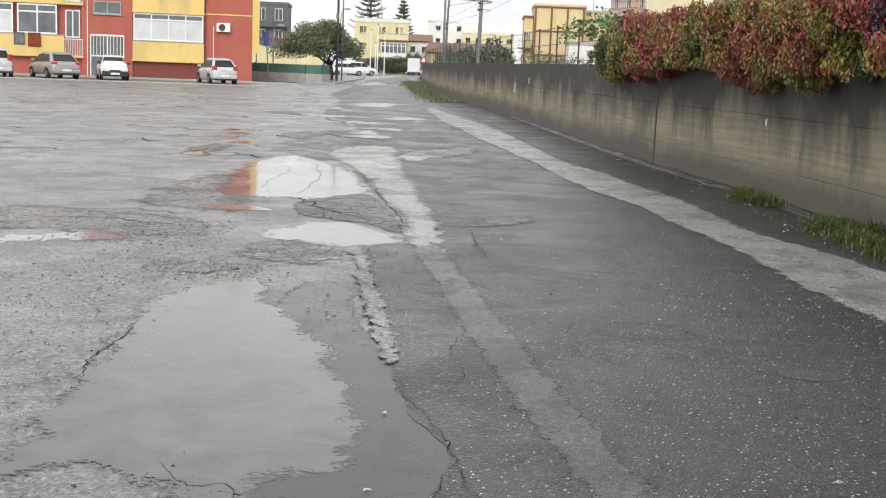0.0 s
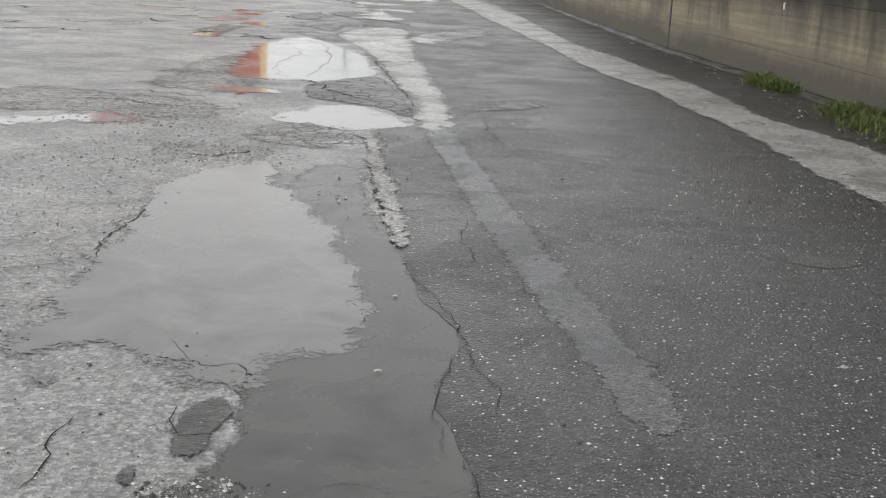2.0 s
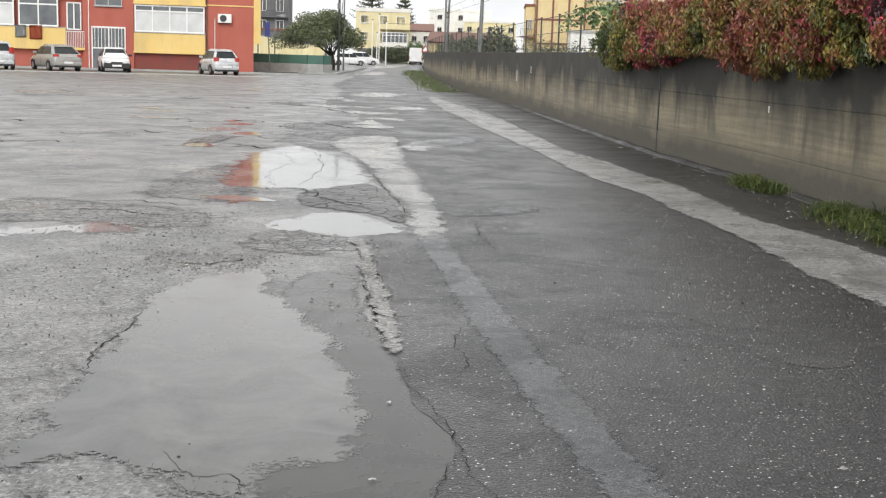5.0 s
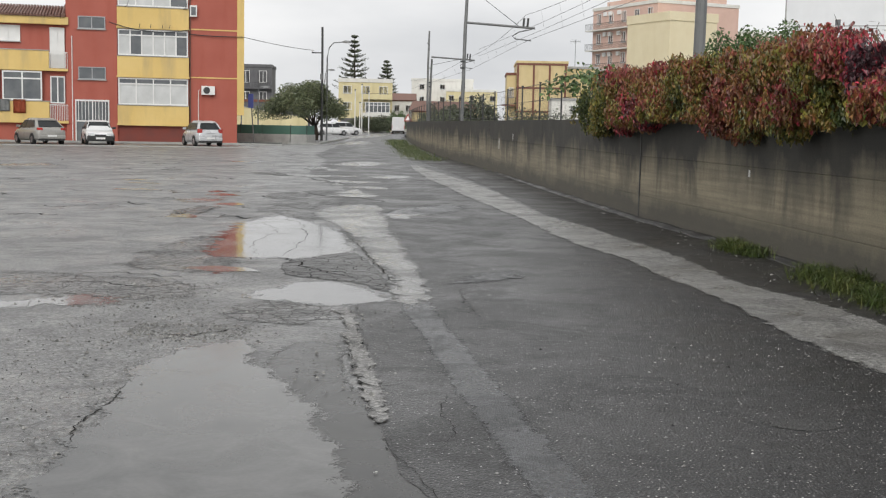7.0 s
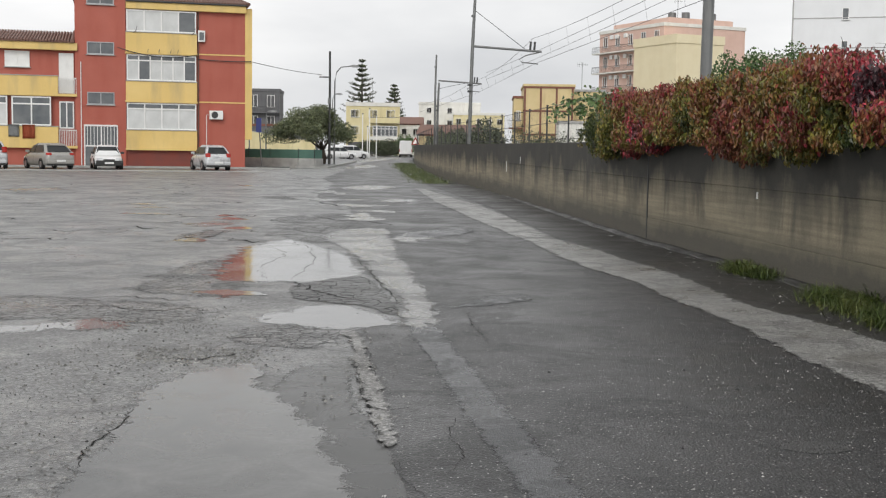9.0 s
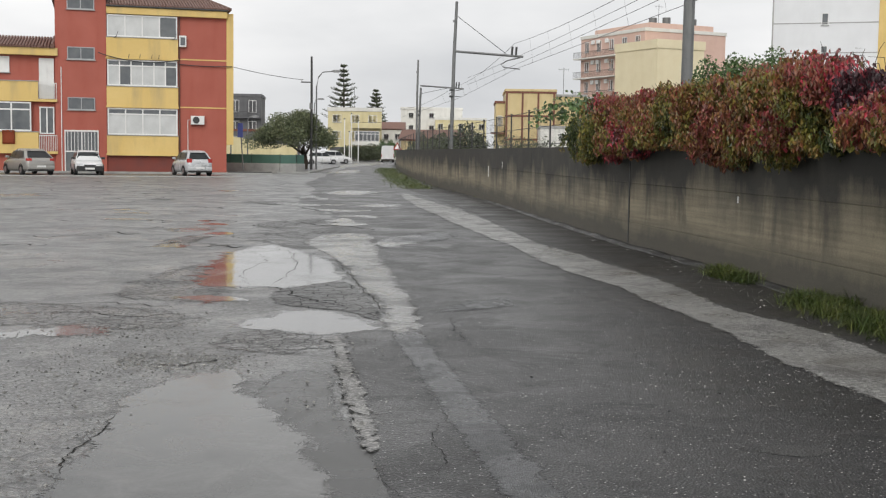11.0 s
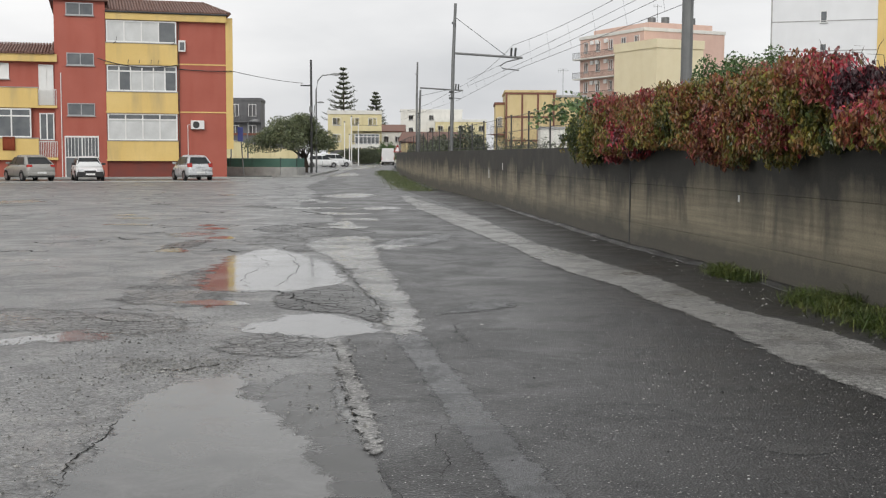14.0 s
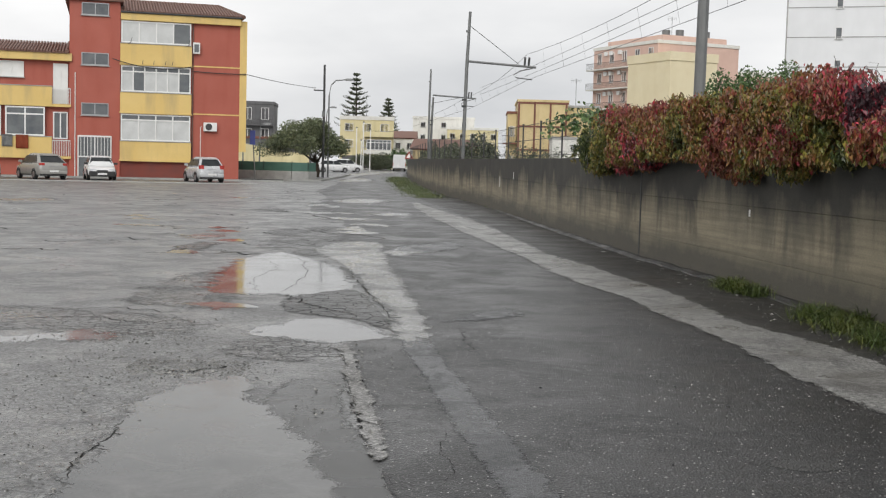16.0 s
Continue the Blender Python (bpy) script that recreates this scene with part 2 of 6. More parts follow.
TRAIL = thinning(asphalt("smooth_runnel", (0.046, 0.048, 0.051), (0.072, 0.075, 0.079), (0.35, 0.35, 0.34), 0.96, (0.16, 0.38), 0.0, 90, blots=0.5, pits=0.3), 1.1)
WASH = thinning(asphalt("pale_wash", (0.22, 0.22, 0.216), (0.34, 0.34, 0.332), (0.6, 0.6, 0.58), 0.95, (0.05, 0.25), 0.5, 80, blots=0.7), 1.3)
MUD = thinning(asphalt("dark_patch", (0.042, 0.042, 0.041), (0.075, 0.075, 0.073), (0.2, 0.2, 0.19), 0.97, (0.25, 0.45), 1.0, 80, crazed=(0.2, 0.3), cells=(5.2, 0.012, 0.04), pits=0.5), 1.1)
CRAZED = thinning(asphalt("crazed_asphalt", (0.095, 0.095, 0.093), (0.17, 0.17, 0.167), (0.36, 0.35, 0.34), 0.93, (0.26, 0.5), 0.8, 60, blots=0.6, crazed=(0.15, 0.35), cells=(10.0, 0.03, 0.09), pits=0.4, spec=0.9), 1.8, 3.0, 0.18)
HOLE = thinning(asphalt("pothole_grit", (0.022, 0.022, 0.021), (0.045, 0.045, 0.043), (0.25, 0.25, 0.24), 0.95, (0.3, 0.5), 0.0, 60), 0.8)
SILT = asphalt("damp_silt", (0.022, 0.021, 0.0195), (0.040, 0.038, 0.035), (0.3, 0.29, 0.27), 0.985, (0.35, 0.6), 0.0, 60, pits=0.5)
POOL = thinning(pool("pale_puddle", (0.068, 0.068, 0.065), (0.142, 0.141, 0.137), 2.4, rough=(0.07, 0.22), ripple=0.03), 0.9, 3.0, 0.16)
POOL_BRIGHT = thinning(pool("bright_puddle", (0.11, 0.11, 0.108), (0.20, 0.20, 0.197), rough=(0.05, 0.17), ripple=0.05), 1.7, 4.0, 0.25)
# Thin water; its pale base also puts sky sheen into the lane's colour.
POOL_FAR = thinning(pool("thin_puddle_and_sheen", (0.17, 0.17, 0.168), (0.24, 0.24, 0.237), rough=(0.16, 0.32), ripple=0.12), 2.2, 3.0, 0.35)
POOL_DARK = thinning(pool("dark_puddle", (0.026, 0.026, 0.025), (0.078, 0.078, 0.075), 2.2, rough=(0.18, 0.36)), 0.8, 3.0, 0.2)
POOL_DARK.node_tree.nodes["Principled BSDF"].inputs["Specular IOR Level"].default_value = 0.36
CRACK = plain("crack_dirt_and_lip_shade", (0.012, 0.012, 0.011), (0.03, 0.029, 0.027), 6, (0.6, 0.9), 0.3)
CRACK.node_tree.nodes["Principled BSDF"].inputs["Specular IOR Level"].default_value = 0.08
WALL = concrete_wall_material()
RED = streaked("red_plaster", (0.37, 0.092, 0.062), (0.42, 0.112, 0.077), (0.28, 0.065, 0.048), 0.22)
YELLOW = streaked("yellow_plaster", (0.67, 0.47, 0.155), (0.74, 0.54, 0.205), (0.42, 0.32, 0.18), 0.6)
WHITE = plain("white_paint", (0.74, 0.74, 0.72), (0.82, 0.82, 0.80), 2, (0.35, 0.55), 0.08)
GLASS = plain("window_glass", (0.10, 0.11, 0.12), (0.17, 0.18, 0.185), 1.2, (0.04, 0.08), 0.0)
NET = plain("net_curtain", (0.52, 0.53, 0.52), (0.66, 0.67, 0.66), 1.1, (0.1, 0.2), 0.0)
TILE = plain("roof_tile", (0.17, 0.09, 0.07), (0.27, 0.15, 0.115), 3, (0.6, 0.85), 0.3, 25, 0, 0.4)
STEEL = plain("galvanised_mast", (0.16, 0.165, 0.165), (0.22, 0.225, 0.22), 3, (0.45, 0.6), 0.1, 60, 0.5)
IRON = plain("dark_iron", (0.03, 0.032, 0.033), (0.06, 0.06, 0.06), 4, (0.5, 0.7), 0.1)
WIRE = plain("wire", (0.03, 0.03, 0.03), (0.05, 0.05, 0.05), 4, (0.5, 0.6), 0.0)
KERB = plain("kerb_stone", (0.30, 0.30, 0.29), (0.42, 0.42, 0.40), 2, (0.4, 0.7), 0.3)
RUBBER = plain("tyre_rubber", (0.015, 0.015, 0.015), (0.03, 0.03, 0.03), 5, (0.6, 0.8), 0.1)
DARKGLASS = plain("car_glass", (0.02, 0.024, 0.026), (0.035, 0.04, 0.042), 2, (0.25, 0.35), 0.0)
DARKGLASS.node_tree.nodes["Principled BSDF"].inputs["Specular IOR Level"].default_value = 0.2
BLACK = plain("black_plastic", (0.02, 0.02, 0.02), (0.035, 0.035, 0.035), 5, (0.4, 0.6), 0.05)
LAMP_RED = plain("tail_lamp", (0.35, 0.015, 0.012), (0.45, 0.03, 0.02), 5, (0.1, 0.2), 0.0)
LAMP_CLEAR = plain("head_lamp", (0.55, 0.56, 0.58), (0.7, 0.7, 0.72), 8, (0.05, 0.12), 0.0)
RIM = plain("wheel_rim", (0.35, 0.35, 0.36), (0.45, 0.45, 0.46), 5, (0.3, 0.4), 0.0, 40, 0.8)
BARK = plain("bark", (0.05, 0.038, 0.028), (0.10, 0.08, 0.06), 6, (0.8, 0.95), 0.6, 30)


# ---- mesh helpers ----
def thing(name, m=None, label="", category="", group="", kind=""):
    ob = new(name)
    ob.matrix_basis = m or Matrix()
    return tagged(ob, label, category, group, kind)


def part(name, bm, material, parent=None, label="", smooth=False, kind=""):
    bmesh.ops.recalc_face_normals(bm, faces=bm.faces)
    me = bpy.data.meshes.new(name)
    bm.to_mesh(me)
    bm.free()
    if smooth:
        me.polygons.foreach_set("use_smooth", [True] * len(me.polygons))
    me.materials.append(material)
    ob = new(name, me)
    ob.parent = parent
    return tagged(ob, label, "", "", kind)


def box(x0, x1, y0, y1, z0, z1, bevel=0.0, bm=None):
    bm = bm or bmesh.new()
    vs = [bm.verts.new((x, y, z)) for z in (z0, z1) for x, y in ((x0, y0), (x1, y0), (x1, y1), (x0, y1))]
    fs = [bm.faces.new([vs[i] for i in q]) for q in
          ((3, 2, 1, 0), (4, 5, 6, 7), (0, 1, 5, 4), (1, 2, 6, 5), (2, 3, 7, 6), (3, 0, 4, 7))]
    if bevel:
        bmesh.ops.bevel(bm, geom=list({e for f in fs for e in f.edges}), offset=bevel, segments=2, affect="EDGES", profile=0.6)
    return bm


def tube(points, radii, seg=8, bm=None, cap=True):
    """A round bar along points; radii is one number or one for each point."""
    bm = bm or bmesh.new()
    pts = [Vector(p) for p in points]
    if isinstance(radii, (int, float)):
        radii = [radii] * len(pts)
    rings = []
    for i, (p, r) in enumerate(zip(pts, radii)):
        d = (pts[min(i + 1, len(pts) - 1)] - pts[max(i - 1, 0)]).normalized()
        a = d.orthogonal().normalized() if abs(d.z) > 0.95 else d.cross(Vector((0, 0, 1))).normalized()
        c = d.cross(a)
        rings.append([bm.verts.new(p + r * (math.cos(k * math.tau / seg) * a + math.sin(k * math.tau / seg) * c)) for k in range(seg)])
    for r0, r1 in zip(rings, rings[1:]):
        for k in range(seg):
            bm.faces.new((r0[k], r0[(k + 1) % seg], r1[(k + 1) % seg], r1[k]))
    if cap:
        bm.faces.new(rings[0][::-1])
        bm.faces.new(rings[-1])
    return bm


def loft(rings, bm=None, cap=True):
    bm = bm or bmesh.new()
    vr = [[bm.verts.new(p) for p in r] for r in rings]
    for r0, r1 in zip(vr, vr[1:]):
        for k in range(len(r0)):
            bm.faces.new((r0[k], r0[(k + 1) % len(r0)], r1[(k + 1) % len(r0)], r1[k]))
    if cap:
        bm.faces.new(vr[0][::-1])
        bm.faces.new(vr[-1])
    return bm


def smooth_line(pts, step, closed=False):
    """Catmull-Rom curve through a few plan points."""
    out, n = [], len(pts)
    P = [Vector((*p, 0)) for p in pts]
    for i in range(n if closed else n - 1):
        if closed:
            a, b, c, d = P[i - 1], P[i], P[(i + 1) % n], P[(i + 2) % n]
        else:
            a, b, c, d = P[max(i - 1, 0)], P[i], P[i + 1], P[min(i + 2, n - 1)]
        k = max(2, int((c - b).length / step))
        for j in range(k):
            t = j / k
            out.append(0.5 * (2 * b + (c - a) * t + (2 * a - 5 * b + 4 * c - d) * t * t + (3 * b - a - 3 * c + d) * t ** 3))
    if not closed:
        out.append(P[-1])
    return out


def ragged(line, rough, size, seed):
    """Broken edge: shifts the points of a line by two octaves of noise that grow with distance from the eye."""
    out = []
    for p in line:
        far = max(0.35, min(6.0, p.y / 12))
        q = Vector((p.x / size, p.y / size / max(1.0, far), seed * 7.3))
        w = noise.noise_vector(q) + 0.6 * noise.noise_vector(q * 3.1) + 0.35 * noise.noise_vector(q * 8.7)
        out.append(Vector((p.x + rough * w.x * min(far, 1.6), p.y + rough * w.y * far, 0)))
    return out


def sheet(name, outline, z, material, label, category, thick=0.0, step=0.12, rough=0.04, size=0.5, seed=1, kind="structure"):
    """A thin layer on the ground with a broken outline."""
    ring = ragged(smooth_line(outline, step, True), rough, size, seed)
    bm = bmesh.new()
    top = [bm.verts.new((p.x, p.y, z)) for p in ring]
    bm.faces.new(top)
    if thick:
        low = [bm.verts.new((p.x, p.y, z - thick)) for p in ring]
        for i in range(len(ring)):
            j = (i + 1) % len(ring)
            bm.faces.new((top[i], low[i], low[j], top[j]))
    bmesh.ops.triangulate(bm, faces=[f for f in bm.faces if len(f.verts) > 4])
    ob = part(name, bm, material)
    return tagged(ob, label, category, kind=kind)


def from_arrays(name, verts, faces, material, parent=None, label="", kind="", smooth=False):
    me = bpy.data.meshes.new(name)
    me.from_pydata(verts.tolist() if hasattr(verts, "tolist") else verts, [], faces.tolist() if hasattr(faces, "tolist") else faces)
    me.materials.append(material)
    if smooth:
        me.polygons.foreach_set("use_smooth", [True] * len(me.polygons))
    ob = new(name, me)
    ob.parent = parent
    return tagged(ob, label, "", "", kind)


def film_of(name, outline, z, material, label, category, soft=0.12, step=0.05, rough=0.03, seed=1):
    """A film of water or wear whose rim thins out: the mesh carries its distance from the rim for the material."""
    ring = np.array([(p.x, p.y) for p in ragged(smooth_line(outline, step * 3, True), rough, 0.35, seed)])
    lo, hi = ring.min(0) - soft * 1.2, ring.max(0) + soft * 1.2
    nx, ny = int((hi[0] - lo[0]) / step) + 2, int((hi[1] - lo[1]) / (step * 2)) + 2
    gx, gy = np.meshgrid(np.linspace(lo[0], hi[0], nx), np.linspace(lo[1], hi[1], ny))
    p = np.stack([gx.ravel(), gy.ravel()], 1)
    best, inside = np.full(len(p), 1e9), np.zeros(len(p), bool)
    for a, b in zip(ring, np.roll(ring, -1, 0)):
        d, w = b - a, p - a
        t = np.clip((w @ d) / max(d @ d, 1e-9), 0, 1)
        best = np.minimum(best, np.hypot(*(w - t[:, None] * d).T))
        cross = (a[1] > p[:, 1]) != (b[1] > p[:, 1])
        dy = b[1] - a[1] if abs(b[1] - a[1]) > 1e-9 else 1e-9
        inside ^= cross & (p[:, 0] < a[0] + (p[:, 1] - a[1]) * d[0] / dy)
    sd = np.where(inside, best, -best) / soft
    idx = np.arange(nx * ny).reshape(ny, nx)
    quads = np.stack([idx[:-1, :-1], idx[:-1, 1:], idx[1:, 1:], idx[1:, :-1]], -1).reshape(-1, 4)
    quads = quads[(sd[quads] > -1.0).any(1)]
    used, inv = np.unique(quads, return_inverse=True)
    ob = from_arrays(name, np.c_[p[used], np.full(len(used), z)], inv.reshape(-1, 4), material)
    at = ob.data.attributes.new("rim", "FLOAT", "POINT")
    at.data.foreach_set("value", sd[used].astype(np.float32))
    return tagged(ob, label, category, kind="structure")


# ---- ground ----
bm = bmesh.new()
xs = [-700, -200, -60, -20, -8, -4, 0, 4, 8, 20, 60, 200, 700]
ys = [-120, -20, 0, 3, 6, 10, 16, 26, 40, 70, 120, 250, 500, 1500]
gv = [[bm.verts.new((x, y, 0)) for x in xs] for y in ys]
for j in range(len(ys) - 1):
    for i in range(len(xs) - 1):
        bm.faces.new((gv[j][i], gv[j][i + 1], gv[j + 1][i + 1], gv[j + 1][i]))
tagged(part("ground", bm, OLD), "wet worn grey asphalt yard with fine cracks", "ground", kind="structure")

# Foot of the rail-side wall, from near to far.
FOOT = smooth_line([(4.75, -8), (4.73, 2), (4.62, 10.5), (4.45, 12.9), (4.2, 15.5), (3.88, 18.4), (3.53, 21.2), (2.9, 29), (1.66, 45), (0.4, 56), (-0.5, 68), (-1.55, 85), (-2.9, 115), (-3.6, 140)], 0.5)


def foot(y):
    for a, b in zip(FOOT, FOOT[1:]):
        if a.y <= y <= b.y:
            t = (y - a.y) / (b.y - a.y)
            d = (b - a).normalized()
            return a.lerp(b, t), d
    return FOOT[-1].copy(), (FOOT[-1] - FOOT[-2]).normalized()


ROAD_LEFT = [(-11.5, 240), (-9.6, 170), (-7.6, 117), (-6.6, 79), (-6.1, 60), (-4.9, 51.5), (-3.9, 37), (-2.85, 32.6), (-1.98, 27.5), (-1.89, 24),
             (-1.05, 21.5), (-0.66, 17.1), (-0.37, 14.2), (-0.14, 12.2), (-0.15, 10.9), (-0.4, 10.55), (-0.8, 10.05), (-0.63, 9.2), (-0.48, 8.0),
             (-0.36, 6.95), (-0.27, 6.2), (-0.15, 5.46), (0.0, 5.0), (0.07, 4.66), (-0.02, 4.07), (0.02, 3.6), (0.1, 3.2), (0.2, 1.5), (0.1, -10), (0.1, -90)]
road_right = [(3.8, -90), (3.8, -10), (3.8, 6), (3.8, 11), (3.5, 16), (3.1, 20), (2.3, 28), (0.8, 44), (-0.9, 60), (-2.9, 100), (-4.5, 170), (-5.0, 240)]
sheet("road", ROAD_LEFT + road_right, 0.006, ROAD, "dark wet asphalt lane with a crumbling edge", "road", 0.006, 0.10, 0.11, 0.45, 3)
# Washed cement strip and the damp silt between it and the wall.
bm_pts = [(f.x + 0.12, f.y) for f in (foot(y)[0] for y in (-6, 4, 9, 13, 17, 22, 30, 42, 56, 75, 105, 138))]
silt_left = [(-4.1, 138), (-2.7, 100), (-1.35, 60), (0.2, 42), (1.4, 30), (2.0, 22), (2.6, 17), (3.1, 12), (3.45, 9), (3.6, 4), (3.6, -6)]
sheet("verge", bm_pts + silt_left, 0.010, SILT, "dark damp silt along the wall foot", "verge", 0.004, 0.2, 0.05, 0.7, 5)
strip_left = [(3.3, -5), (3.25, 1), (3.05, 6), (2.98, 7.7), (2.8, 9.06), (2.66, 11.3), (2.4, 13.0), (2.3, 14.4), (1.82, 16.6), (1.42, 20.4), (0.56, 27.5), (-0.5, 37), (-1.0, 44)]
strip_right = [(-0.68, 45), (0.3, 38), (1.15, 31.6), (1.98, 21.8), (2.5, 18.8), (2.75, 17.0), (3.0, 15.7), (3.13, 14.2), (3.22, 12.5), (3.5, 11.3), (3.76, 9.9), (3.82, 6), (3.8, 1), (3.75, -5)]
film_of("gutter_strip", strip_left + strip_right, 0.014, CEMENT, "pale washed cement strip with ragged edges", "gutter", 0.16, 0.07, 0.05, 7)

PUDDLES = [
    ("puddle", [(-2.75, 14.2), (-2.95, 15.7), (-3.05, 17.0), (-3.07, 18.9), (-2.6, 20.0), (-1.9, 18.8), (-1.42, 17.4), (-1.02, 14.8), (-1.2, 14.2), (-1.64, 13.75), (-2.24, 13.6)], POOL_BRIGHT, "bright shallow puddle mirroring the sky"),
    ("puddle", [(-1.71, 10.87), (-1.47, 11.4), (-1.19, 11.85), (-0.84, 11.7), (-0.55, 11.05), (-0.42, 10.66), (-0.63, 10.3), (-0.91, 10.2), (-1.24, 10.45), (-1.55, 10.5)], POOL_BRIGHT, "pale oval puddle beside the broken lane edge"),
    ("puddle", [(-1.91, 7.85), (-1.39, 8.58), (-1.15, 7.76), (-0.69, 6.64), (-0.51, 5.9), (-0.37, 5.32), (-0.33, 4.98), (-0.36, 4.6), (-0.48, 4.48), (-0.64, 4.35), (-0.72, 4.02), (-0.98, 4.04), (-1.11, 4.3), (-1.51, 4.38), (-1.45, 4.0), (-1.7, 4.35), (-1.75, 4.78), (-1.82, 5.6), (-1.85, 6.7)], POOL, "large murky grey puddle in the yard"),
    ("puddle", [(-1.08, 8.3), (-0.86, 8.6), (-0.62, 8.2), (-0.49, 7.15), (-0.27, 6.57), (-0.12, 5.64), (0.05, 5.02), (0.14, 4.72), (0.06, 4.19), (0.1, 3.66), (0.16, 3.0), (-0.3, 2.6), (-0.84, 2.8), (-0.72, 3.5), (-0.72, 3.87), (-0.8, 4.4), (-0.6, 4.7), (-0.6, 4.98), (-0.7, 5.6), (-0.9, 6.64), (-1.1, 7.5)], POOL_DARK, "dark grey puddle along the lane edge"),
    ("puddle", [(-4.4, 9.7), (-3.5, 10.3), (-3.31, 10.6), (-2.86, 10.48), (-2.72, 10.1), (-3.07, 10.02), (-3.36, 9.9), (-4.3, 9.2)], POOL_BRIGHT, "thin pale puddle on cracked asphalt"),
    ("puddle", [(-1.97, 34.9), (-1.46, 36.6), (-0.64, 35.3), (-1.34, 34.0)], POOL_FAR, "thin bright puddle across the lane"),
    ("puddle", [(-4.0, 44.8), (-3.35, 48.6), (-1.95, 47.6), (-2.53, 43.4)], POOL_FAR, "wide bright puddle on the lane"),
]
for i, (nm, ring, mt, lb) in enumerate(PUDDLES):
    film_of(nm, ring, 0.0035 if i != 2 else 0.0045, mt, lb, "puddle", (0.3, 0.2, 0.30, 0.2, 0.25, 0.4, 0.5)[i], 0.05 if i < 5 else 0.2, 0.03, 11 + i).location.z = 0.0 if i < 5 else 0.006
FILMS = [
    ("wash", [(-2.14, 21.1), (-1.46, 23.2), (-0.91, 20.75), (-0.7, 18.1), (-0.34, 14.3), (-0.14, 12.7), (-0.03, 10.6), (-0.34, 10.5), (-0.46, 12.1), (-0.8, 14.0), (-1.13, 16.2), (-1.48, 18.0)], WASH, 0.009, "pale washed channel along the lane edge", 0.18),
    ("runnel", [(-0.3, 10.4), (-0.06, 8.6), (0.13, 7.1), (0.3, 5.95), (0.43, 5.1), (0.53, 4.58), (0.62, 4.16), (0.68, 3.84), (0.84, 3.77), (0.86, 4.3), (0.76, 4.9), (0.63, 5.7), (0.51, 6.5), (0.33, 7.86), (0.11, 9.4), (-0.05, 10.6)], TRAIL, 0.008, "smooth blue-grey runnel worn into the lane", 0.1),
    ("dark_patch", [(-1.68, 13.5), (-1.41, 14.0), (-1.04, 14.5), (-0.78, 13.6), (-0.43, 11.6), (-0.47, 11.2), (-0.78, 11.75), (-1.2, 12.0), (-1.53, 12.3), (-1.71, 13.0)], MUD, 0.006, "dark crazed asphalt patch between two puddles", 0.1),
    ("pothole", [(-0.9, 3.6), (-0.89, 3.84), (-0.78, 3.94), (-0.72, 3.77), (-0.75, 3.6), (-0.76, 3.42), (-0.84, 3.42)], HOLE, 0.0075, "small dark pothole in pale grit", 0.06),
    ("pothole", [(-0.99, 3.24), (-0.98, 3.35), (-0.94, 3.36), (-0.92, 3.21)], HOLE, 0.0065, "small round dark pothole", 0.04),
    ("wash", [(-0.84, 21.6), (0.21, 23.8), (0.63, 22.7), (-0.01, 21.0), (-0.88, 20.2)], TRAIL, 0.011, "shallow pale wash across the lane", 0.4),
    ("wash", [(0.12, 11.8), (0.5, 12.7), (0.88, 13.0), (0.96, 12.4), (0.47, 11.9)], TRAIL, 0.011, "faint pale scuff on the lane", 0.3),
]
# Sky sheen on the far lane, painted with pale films.
FILMS.append(("wash", [(-10.2, 125), (-9.2, 190), (-6.3, 190), (-6.0, 150), (-7.4, 125)], POOL_FAR, 0.012, "pale film painting the wet sheen on the far lane", 1.6))
FILMS.append(("wash", [(-7.6, 84), (-7.0, 104), (-5.6, 100), (-5.2, 88)], POOL_FAR, 0.012, "pale film painting the wet sheen on the far lane", 1.0))
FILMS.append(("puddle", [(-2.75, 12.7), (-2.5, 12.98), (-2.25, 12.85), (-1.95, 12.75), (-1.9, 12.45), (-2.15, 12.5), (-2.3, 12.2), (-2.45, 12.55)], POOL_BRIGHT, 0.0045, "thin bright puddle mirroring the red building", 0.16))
FILMS.append(("crazed_patch", [(-4.6, 10.6), (-4.4, 12.2), (-3.4, 11.9), (-2.5, 11.6), (-2.2, 10.9), (-2.5, 10.4), (-3.3, 10.6)], CRAZED, 0.0030, "crazed wet asphalt behind the thin puddle", 0.3))
FILMS.append(("crazed_patch", [(-1.75, 9.9), (-1.5, 10.5), (-1.2, 10.35), (-0.8, 10.15), (-0.75, 9.6), (-1.1, 9.3), (-1.5, 9.4)], CRAZED, 0.0030, "crazed asphalt at the lane edge", 0.2))
FILMS.append(("crazed_patch", [(-3.4, 13.0), (-3.3, 16.0), (-3.0, 16.5), (-2.8, 14.4), (-2.2, 13.2), (-2.4, 12.4)], CRAZED, 0.0028, "crazed asphalt beside the bright puddle", 0.3))
FILMS.append(("crazed_patch", [(-2.9, 20.5), (-3.2, 25.5), (-2.2, 27.0), (-1.5, 25.0), (-1.3, 22.0), (-2.1, 20.6)], CRAZED, 0.0030, "crazed asphalt along the far lane edge", 0.5))
FILMS.append(("scuff", [(1.82, 6.29), (2.0, 6.48), (2.27, 6.33), (2.05, 6.18)], HOLE, 0.0085, "dark scuffed dent in the lane", 0.025))
